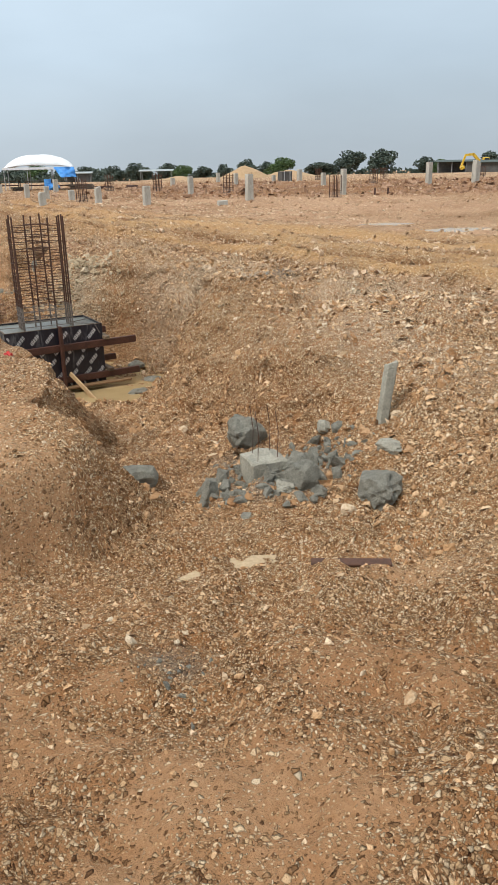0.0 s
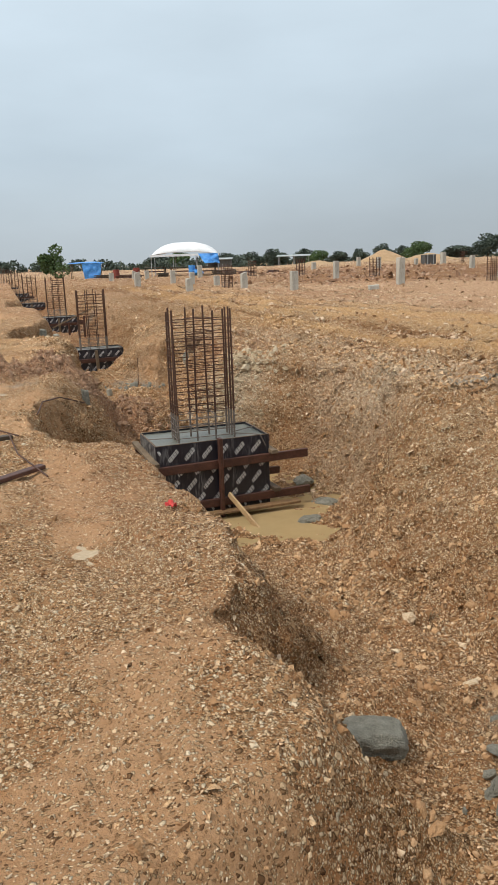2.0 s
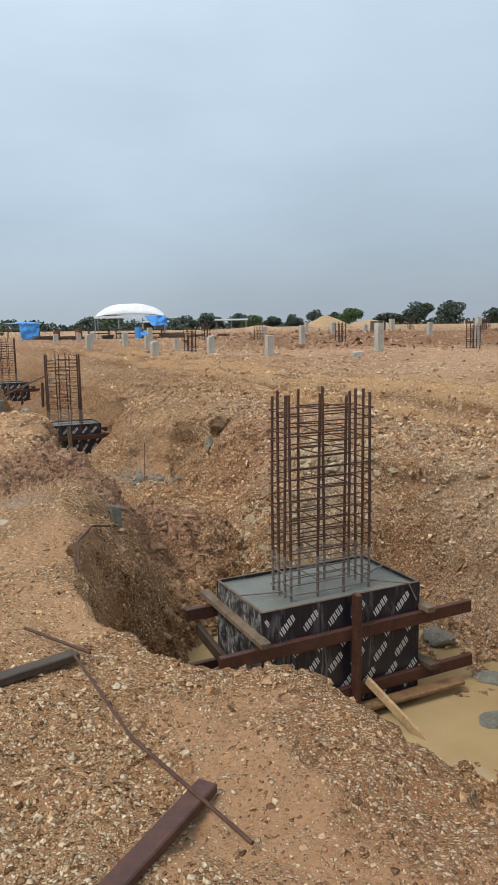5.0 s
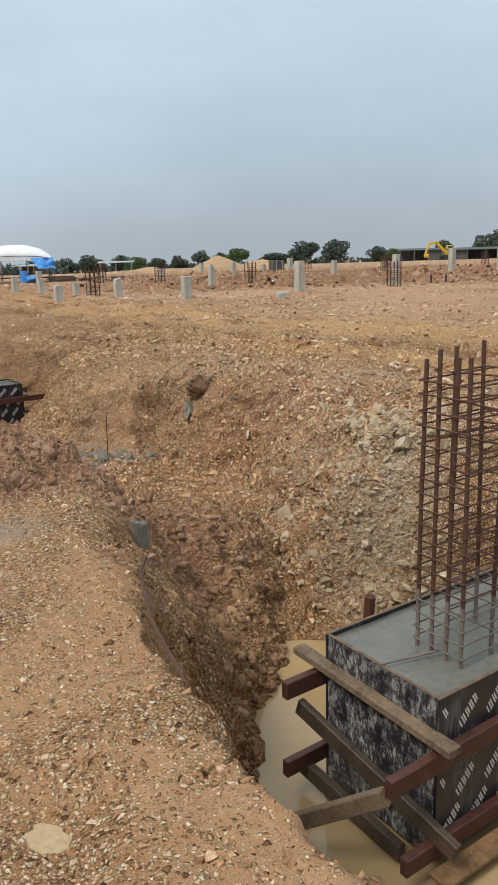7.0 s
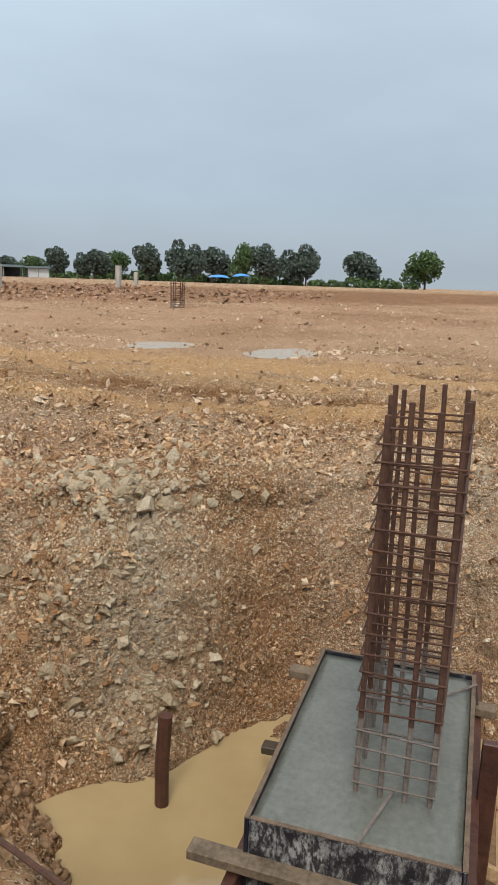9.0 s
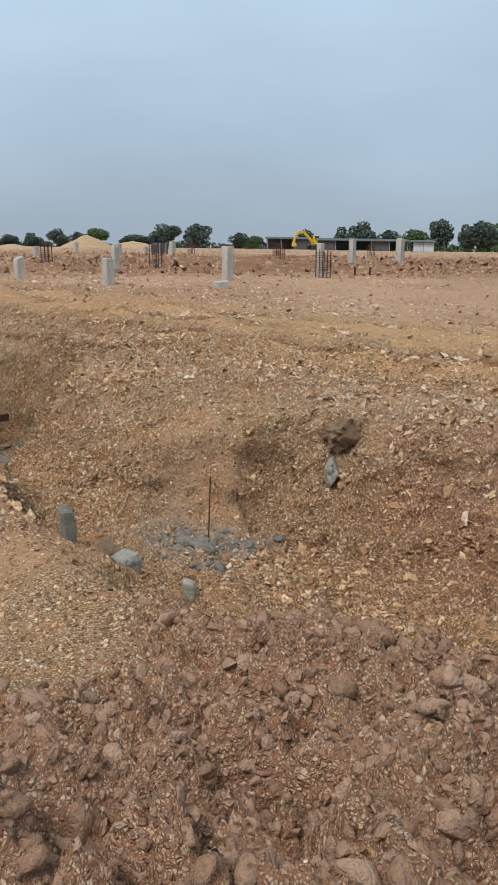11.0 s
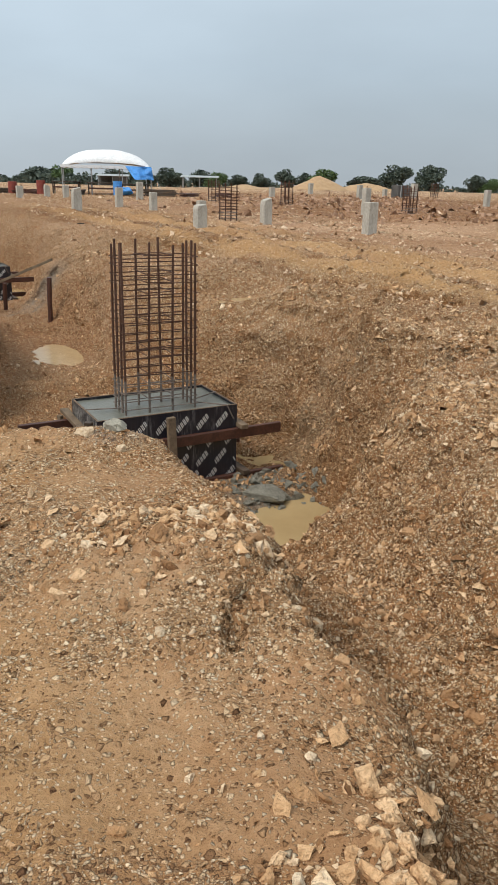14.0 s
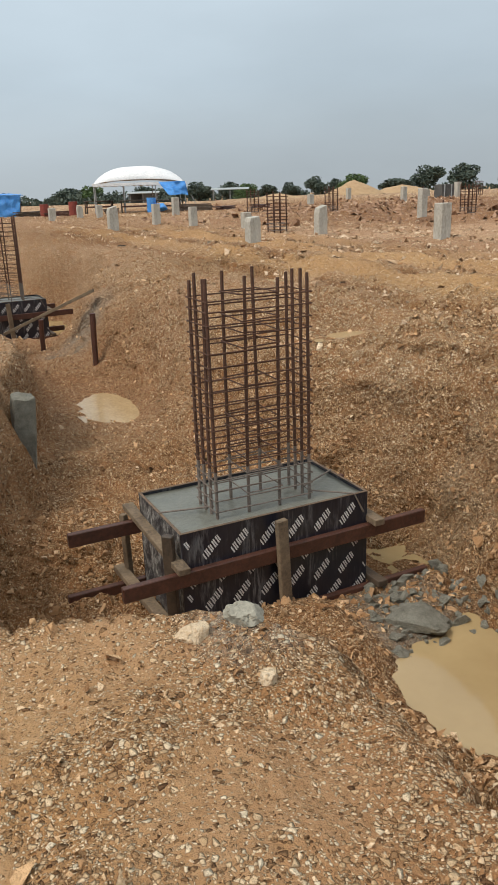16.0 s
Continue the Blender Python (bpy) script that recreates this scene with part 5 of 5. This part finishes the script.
# ---- excavator and sheds ----
ex, ey = 24.3, 150.0
dig = thing("excavator", "yellow tracked excavator with a raised boom", "excavator", (ex, ey, height_xy(ex, ey)), 195)
for sy in (-1, 1):
    bm = box_bm((3.0, 0.5, 0.75), (0, sy * 0.95, 0.4), bevel=0.2)
    part("track", bm, BLACK, dig)
part("house", box_bm((2.4, 2.0, 0.8), (-0.4, 0, 1.25), bevel=0.12), YELLOW, dig)
part("cab", box_bm((1.0, 0.9, 1.2), (0.4, 0.5, 1.9), bevel=0.1), YELLOW, dig)
part("cab_window", box_bm((0.8, 0.92, 0.6), (0.42, 0.5, 2.1), bevel=0.02), BLACK, dig)
board("boom", (0.8, -0.2, 1.4), (2.6, -0.2, 3.1), 0.45, 0.35, YELLOW, dig)
board("boom", (2.5, -0.2, 3.05), (4.0, -0.2, 2.9), 0.40, 0.35, YELLOW, dig)
board("stick", (3.9, -0.2, 3.0), (4.6, -0.2, 1.1), 0.30, 0.3, YELLOW, dig)
part("bucket", box_bm((0.7, 0.9, 0.6), (4.4, -0.2, 0.8), (0, 25, 0), 0.12), YELLOW, dig)


def shed(x, y, yaw, long_, deep, high, roof, walls, label):
    ob = thing("site_shed", label, "shed", (x, y, height_xy(x, y)), yaw, group="site sheds")
    n = max(2, int(long_ / 2.5))
    for k in range(n + 1):
        for sy in (-1, 1):
            part("post", box_bm((0.1, 0.1, high), (-long_ / 2 + 0.1 + (long_ - 0.2) * k / n, sy * (deep / 2 - 0.1), high / 2), bevel=0.01), METAL, ob)
    part("roof", box_bm((long_ + 0.6, deep + 0.8, 0.10), (0, 0, high + 0.12), (4, 0, 0), 0.02), roof, ob)
    for k in range(n):
        if walls[k % len(walls)] is not None:
            wide = (long_ - 0.2) / n - 0.12
            part("wall_panel", box_bm((wide, 0.06, high - 0.1), (-long_ / 2 + 0.1 + (long_ - 0.2) * (k + 0.5) / n, -deep / 2 + 0.1, high / 2), bevel=0.01), walls[k % len(walls)], ob)
    if any(walls):
        part("back_wall", box_bm((long_, 0.06, high - 0.1), (0, deep / 2 - 0.05, high / 2), bevel=0.01), DARKNESS, ob)
    return ob


shed(28.5, 135, -13, 14.5, 4, 1.6, DARK_ROOF, (DARKNESS, None, None, DARKNESS, None), "long low open site shed with a dark sheet roof")
shed(37.3, 131, -13, 3.4, 3, 1.5, DARK_ROOF, (SHED_WALL, SHED_WALL), "small white-walled site cabin")
shed(20.5, 158, -8, 8, 4, 2.0, DARK_ROOF, (None, None, DARKNESS), "open site shed with a grey sheet roof")
shed(-37, 152, 10, 6, 3, 1.75, ROOFING, (None, None), "small shed with a pale sheet roof")
shed(-52, 150, 14, 5, 3, 1.6, ROOFING, (None, DARKNESS), "small far shed with a sheet roof")
for k, (x, y, w_) in enumerate([(59.0, 111, 3.2), (62.5, 110, 2.4)]):
    ob = thing("tarpaulin_shelter", "low blue tarpaulin shelter at the field's edge", "shelter", (x, y, height_xy(x, y)), -30 + 20 * k, group="blue shelters")
    part("sheet", barrel_roof(w_, 2.2, 0.5, 0.9 + 0.3 * k, k), BLUE, ob)
    for sx in (-1, 1):
        part("post", tube_mesh("post", [(sx * w_ * 0.4, -0.8, -0.1), (sx * w_ * 0.4, -0.8, 1.0)], 0.05, OLD_WOOD, 6), None, ob)


# ---- trees ----
def leaf_cloud(blobs, count, leaf, seed):
    """Leaf clumps, each a bent pair of triangles, filling uneven blobs."""
    rng = np.random.default_rng(seed)
    blobs = np.array(blobs)
    pick = rng.choice(len(blobs), count, p=blobs[:, 3] ** 2 / (blobs[:, 3] ** 2).sum())
    d = rng.normal(0, 1, (count, 3))
    d /= np.linalg.norm(d, axis=1, keepdims=True)
    r = blobs[pick, 3] * rng.uniform(0.45, 1.08, count) ** 0.6
    c = blobs[pick, :3] + d * r[:, None] * (1, 1, 0.8)
    a, b = rng.normal(0, 1, (count, 3)), rng.normal(0, 1, (count, 3))
    a /= np.linalg.norm(a, axis=1, keepdims=True)
    b -= a * (a * b).sum(1, keepdims=True)
    b /= np.linalg.norm(b, axis=1, keepdims=True)
    size = leaf * rng.uniform(0.6, 1.4, (count, 1))
    bend = np.cross(a, b) * size * rng.uniform(-0.5, 0.5, (count, 1))
    v = np.stack([c - a * size, c - b * size * 0.6 + bend, c + a * size, c + b * size * 0.6 + bend], 1).reshape(-1, 3)
    k = np.arange(count)[:, None] * 4
    return v, np.concatenate([k + (0, 1, 2), k + (0, 2, 3)])


def tree(height, wide, seed, count, leaf, material, label, low=0.25):
    rnd = random.Random(seed)
    ob = thing("tree", label, "tree", group="trees at the field's edge")
    tops = []
    for k in range(rnd.randint(6, 9)):
        a = rnd.uniform(0, 6.28)
        q = rnd.uniform(0.12, 0.33) * wide
        tops.append((q * math.cos(a), q * math.sin(a), height * rnd.uniform(low + 0.14, 0.76), wide * rnd.uniform(0.18, 0.28)))
    tops.append((0.05 * wide, 0, height * 0.80, wide * 0.2))
    tops.append((0, 0.05 * wide, height * 0.45, wide * 0.3))
    v, f = leaf_cloud(tops, count, leaf, seed)
    v[:, 2] = np.minimum(v[:, 2], height)
    part("crown", mesh_from("crown", v, f, material), None, ob)
    bm = bmesh.new()
    for k, (tx_, ty_, tz_, r) in enumerate([(0, 0, height * 0.6, 0)] + tops[:6]):
        start = Vector((0, 0, -0.2 if k == 0 else height * 0.22))
        end = Vector((tx_, ty_, tz_))
        r0 = height * (0.03 if k == 0 else 0.014)
        q = (end - start).to_track_quat("Z", "Y").to_matrix().to_4x4()
        bmesh.ops.create_cone(bm, segments=6, radius1=r0, radius2=r0 * 0.35, depth=(end - start).length, cap_ends=True, matrix=Matrix.Translation((start + end) / 2) @ q)
    part("trunk", bm, BARK, ob)
    return ob


# x, y, spread and height above eye level of the trees along the edge
EDGE_LEFT = [(-80, 182, 8.4, 3.6), (-83, 202, 7, 4.5), (-70, 205, 8, 4.0), (-57, 210, 9.5, 4.8), (-64, 212, 8, 4.2), (-52, 222, 7, 4.8), (-46, 213, 6, 4.1), (-42, 224, 6.6, 3.8), (-36, 225, 6.2, 4.2), (-29, 225, 6.2, 5.2), (-25, 231, 5, 4.5), (-20, 221, 8, 5.3)]
EDGE_MID = [(-9, 221, 11, 3.7), (-1, 226, 10.0, 6.7), (8, 226, 9.4, 6.9), (19, 224, 6.2, 4.7), (23, 224, 5.6, 4.0), (32, 197, 5.6, 5.0), (38, 185, 5.5, 5.4), (34.6, 155, 6, 5.4), (51, 192, 6.2, 5.1), (53, 181, 7.5, 5.0), (48, 151, 5.6, 5.9), (52, 149, 3.6, 5.0), (59, 157, 6.8, 5.7)]
EDGE_RIGHT = [(54, 147, 6, 5.6), (62, 155, 7, 5.9), (63, 143, 6.4, 7.1), (63, 131, 5.5, 7.6), (66, 130, 5, 6.9), (74, 137, 7.2, 6.9), (73, 125, 4.4, 7.4), (76, 123, 6.4, 7.3), (86, 129, 6.2, 6.9), (89, 127, 6.2, 8.1), (98, 122, 8, 7), (106, 112, 8, 7.5)]
kinds = [tree(6.0, 6.5, 100 + k, 1900, 0.27, LEAF if k != 3 else LEAF_LIGHT, "dark green broad-crowned tree at the field's far edge", 0.12) for k in range(5)]
planted = []
for k, (x, y, wide, high) in enumerate(EDGE_LEFT + EDGE_MID + EDGE_RIGHT):
    base = kinds[(k * 3) % 5 if (x, y) not in ((-1, 226), (8, 226)) else 1]
    m = pose(x, y, height_xy(x, y) - 0.2, 0, 0, 67 * k)
    ob = copy_thing(base, m) if base in planted else base
    planted.append(base)
    ob.matrix_world = m
    ob.scale = (wide / 6.0, wide / 6.0, (high + 0.3) / 6.0)
lone = tree(4.0, 4.0, 141, 1500, 0.17, LEAF_LIGHT, "lone bushy green tree beyond the row of footings", 0.1)
lone.matrix_world = pose(-46.8, 80.3, height_xy(-46.8, 80.3) - 0.1)


def scrub(name, spots, size, count, leaf, seed, material, label):
    """Low continuous bushes along a line."""
    v, f = leaf_cloud([(x, y, height_xy(x, y) + size * 0.25 * h, size * h) for x, y, h in spots], count, leaf, seed)
    return tagged(new(name, mesh_from(name, v, f, material)), label, "bushes", kind="stuff")


rnd = random.Random(4)
scrub("scrub", [(x, 236 - 0.02 * abs(x) + rnd.uniform(-3, 3), rnd.uniform(0.6, 1.5)) for x in np.arange(-120, 60, 2.0)], 1.5, 9000, 0.5, 5, LEAF, "low dark green scrub along the far edge")
scrub("scrub", [(50 + 0.9 * q, 165 - q * 0.9 + rnd.uniform(-2, 2), rnd.uniform(0.6, 1.3)) for q in np.arange(-14, 60, 1.3)], 1.5, 8000, 0.4, 6, LEAF_LIGHT, "green bushes and reeds along the field's edge")
scrub("scrub", [(-60 - 1.6 * q, 190 - 1.2 * q + rnd.uniform(-2, 2), rnd.uniform(0.5, 1.6)) for q in np.arange(0, 60, 1.1)], 1.7, 7000, 0.45, 7, LEAF, "hazy dark scrub at the far left of the field")

# ---- gravel and clods, last ----
rng = np.random.default_rng(11)


def strewn(name, count, s_range, w_range, r_mid, r_spread, r_max, seed, material, label, keep=None, round_=False, sink=0.25):
    s = rng.uniform(*s_range, count)
    w = rng.uniform(*w_range, count)
    if keep is not None:
        ok = rng.uniform(0, 1, count) < keep(s, w)
        s, w = s[ok], w[ok]
    r = np.minimum(r_mid * np.exp(rng.normal(0, r_spread, len(s))), r_max)
    pts = point_at(s, w)
    pts[:, 2] += r * sink
    me = scatter(name, pts, r, seed, material, round_=round_)
    return tagged(new(name, me), label, "gravel", kind="stuff")


def patchy(s, w):
    k = np.clip(0.62 + 1.3 * fbm(s, w, 0.8, 3, 71), 0.1, 1)
    for hs, hw, rs, rw, deep in HOLLOWS:
        k = k * (1 - np.exp(-(((s - hs) / rs) ** 2 + ((w - hw) / rw) ** 2) ** 2))
    trodden = smooth(0.06, 0.24, fbm(s, w, 1.5, 4, 91)) * smooth(-1.1, -1.6, w)
    return k * np.where(height_at(s, w) < -1.40, 0, 1) * (1 - 0.6 * trodden) * (1 - 0.75 * bare(s, w)) * (1 - 0.85 * smooth(1.9, 2.5, s) * smooth(4.4, 3.8, s) * smooth(0.2, -0.6, w))


def not_path(s, w):
    return patchy(s, w) * (0.35 + 0.65 * smooth(-1.9, -1.0, w))


def rubbly(s, w):
    return patchy(s, w) * (0.25 + 0.75 * smooth(4.2, 2.8, w + 0.17 * s))


def between_ruts(s, w):
    ww = w + 0.17 * np.clip(s, -12, 14) + 0.4 * fbm(s, w, 0.25, 2, 31)
    return smooth(0.35, -0.5, np.sin(ww * 3.3) + 0.5 * np.sin(ww * 7.7 + 1.2)) * np.clip(0.6 + 2.0 * fbm(s, w, 0.9, 3, 97), 0, 1)


def far_bank(s, w):
    x, y = ORIGIN[0] + s * ALONG[0] + w * ACROSS[0], ORIGIN[1] + s * ALONG[1] + w * ACROSS[1]
    return smooth(42, 47, y) * smooth(82, 74, y) * smooth(-26, -12, x) * np.clip(0.4 + 2.4 * fbm(x, y, 0.16, 3, 23), 0, 1)


def in_strip(s, w):
    ww = w + 0.17 * s
    return smooth(0.9, 1.7, w) * smooth(3.8, 2.7, ww) * np.clip(0.55 + 1.8 * fbm(s, w, 0.7, 3, 95), 0.05, 1)


strewn("gravel", 170000, (-11.3, 10.6), (-3.9, 2.6), 0.0062, 0.42, 0.016, 1, STONE, "small angular tan and brown laterite gravel", patchy)
strewn("gravel", 9000, (-11.3, 14), (-4.0, 3.2), 0.0100, 0.40, 0.024, 2, STONE, "mixed tan, cream and brown stones on soil", not_path, True)
strewn("gravel", 60000, (-10, 26), (1.2, 10), 0.0135, 0.5, 0.05, 3, FAR_STONE, "stony brown rubble spread beyond the trench", rubbly)
strewn("gravel", 52000, (-9, 14.5), (-0.2, 3.6), 0.015, 0.4, 0.04, 19, STONE, "tan and brown stones on the trench slope", patchy)
strewn("clods", 60000, (-9, 34), (3, 13), 0.024, 0.45, 0.07, 20, FAR_STONE, "rough stony clods along the wheel ruts", between_ruts, sink=0.1)
strewn("clods", 16000, (14, 72), (8, 60), 0.10, 0.45, 0.24, 21, CLOD, "dug earth clods along the far bank", far_bank, sink=0.0)
strewn("clods", 34000, (-9.5, 22), (0.6, 6.0), 0.020, 0.45, 0.055, 25, BANK_CLOD, "broken earth lumps beyond the trench", lambda s, w: rubbly(s, w) * np.clip(0.3 + 2.2 * fbm(s, w, 1.3, 3, 105), 0, 1), sink=0.15)
strewn("clods", 14000, (-9.5, 11), (-2.6, -0.6), 0.0105, 0.45, 0.026, 26, BANK_CLOD, "crumbling earth lumps along the trench edge", lambda s, w: patchy(s, w) * np.exp(-((w - np.interp(s, *NEAR_EDGE)) / 0.35) ** 2), sink=0.15)
strewn("gravel", 16000, (-10, 55), (3, 45), 0.03, 0.5, 0.10, 4, FAR_STONE, "loose stones over the far ground", patchy)
strewn("gravel", 14000, (8, 34), (-6, 1.5), 0.015, 0.4, 0.05, 5, STONE, "tan gravel along the trench", patchy)
strewn("pale_gravel", 2600, (-10, 14), (-4, 3), 0.009, 0.45, 0.024, 6, PALE, "scattered cream-white pebbles on soil", patchy, True)
strewn("pale_gravel", 26000, (-8, 20), (1.0, 6), 0.015, 0.4, 0.045, 15, PALE, "pale stony rubble beyond the trench", in_strip)
strewn("gravel", 3200, (7.3, 9.0), (-2.3, -0.8), 0.015, 0.45, 0.042, 7, STONE, "heap of loose stones by the trench edge", lambda s, w: np.exp(-((s - 8.2) ** 2 / 0.10 + (w + 1.35) ** 2 / 0.2)), True)
strewn("gravel", 1500, (5.7, 7.0), (-2.2, -1.1), 0.016, 0.45, 0.045, 24, STONE, "pale loose stones along the trench edge", lambda s, w: np.exp(-((s - 6.35) ** 2 / 0.12 + (w + 1.55) ** 2 / 0.10)), True)
strewn("clods", 14000, (1.8, 5.0), (-3.7, 0.2), 0.011, 0.5, 0.03, 8, CLOD, "rough reddish clods of dug earth", lambda s, w: smooth(1.8, 2.6, s) * smooth(0.3, -0.4, s - 4.4 + 0.8 * smooth(-1.5, -2.3, w)) * smooth(0.3, -0.6, w), True, 0.0)
strewn("clods", 4200, (1.8, 4.9), (-3.7, 0.2), 0.025, 0.45, 0.07, 18, CLOD, "large rounded reddish clods of dug earth", lambda s, w: smooth(1.8, 2.6, s) * smooth(0.3, -0.4, s - 4.4 + 0.8 * smooth(-1.5, -2.3, w)) * smooth(0.3, -0.6, w), "fine", -0.1)
strewn("clods", 18000, (-7.5, 14), (-2.2, 2.6), 0.014, 0.5, 0.045, 9, BANK_CLOD, "clods of damp earth in the trench", lambda s, w: np.where((height_at(s, w) < -0.15) & (height_at(s, w) > -1.38), 1.0, 0.0), True, 0.0)
strewn("grey_fragments", 2600, (-7.8, -6.1), (-0.7, 0.9), 0.030, 0.5, 0.075, 10, DARK_CEMENT, "broken grey concrete fragments", lambda s, w: np.exp(-((s + 6.98) ** 2 / 0.12 + (w - 0.12) ** 2 / 0.14)), True)
strewn("grey_fragments", 900, (5.3, 7), (-0.7, 0.9), 0.024, 0.5, 0.06, 12, DARK_CEMENT, "broken grey concrete fragments", lambda s, w: np.exp(-((s - 5.98) ** 2 / 0.12 + (w - 0.08) ** 2 / 0.09)), True)
strewn("clods", 2600, (0.9, 3.0), (0.2, 2.0), 0.024, 0.5, 0.07, 22, CLAY_CLOD, "pale grey-green clay clods in the pit wall", lambda s, w: np.where(height_at(s, w) > -1.37, 1.0, 0.0) * np.exp(-((s - 2.0) ** 2 / 0.45 + (w - 0.95) ** 2 / 0.30)), True, 0.0)
strewn("clods", 2600, (0.2, 2.8), (-1.7, 0.2), 0.026, 0.5, 0.075, 23, WET_CLOD, "wet dark brown clods at the pit's foot", lambda s, w: np.where((height_at(s, w) > -1.40) & (height_at(s, w) < -0.95), 1.0, 0.0), "fine", 0.0)
strewn("grey_fragments", 200, (11, 12), (0.5, 1.4), 0.022, 0.5, 0.06, 13, DARK_CEMENT, "dark spilt cement crumbs", None, True)
strewn("grey_fragments", 90, (-9.6, -9.0), (-2.0, -1.5), 0.010, 0.4, 0.02, 14, DARK_CEMENT, "small dark grey cement crumbs on the path", lambda s, w: np.exp(-((s + 9.3) ** 2 / 0.03 + (w + 1.75) ** 2 / 0.02)), True)
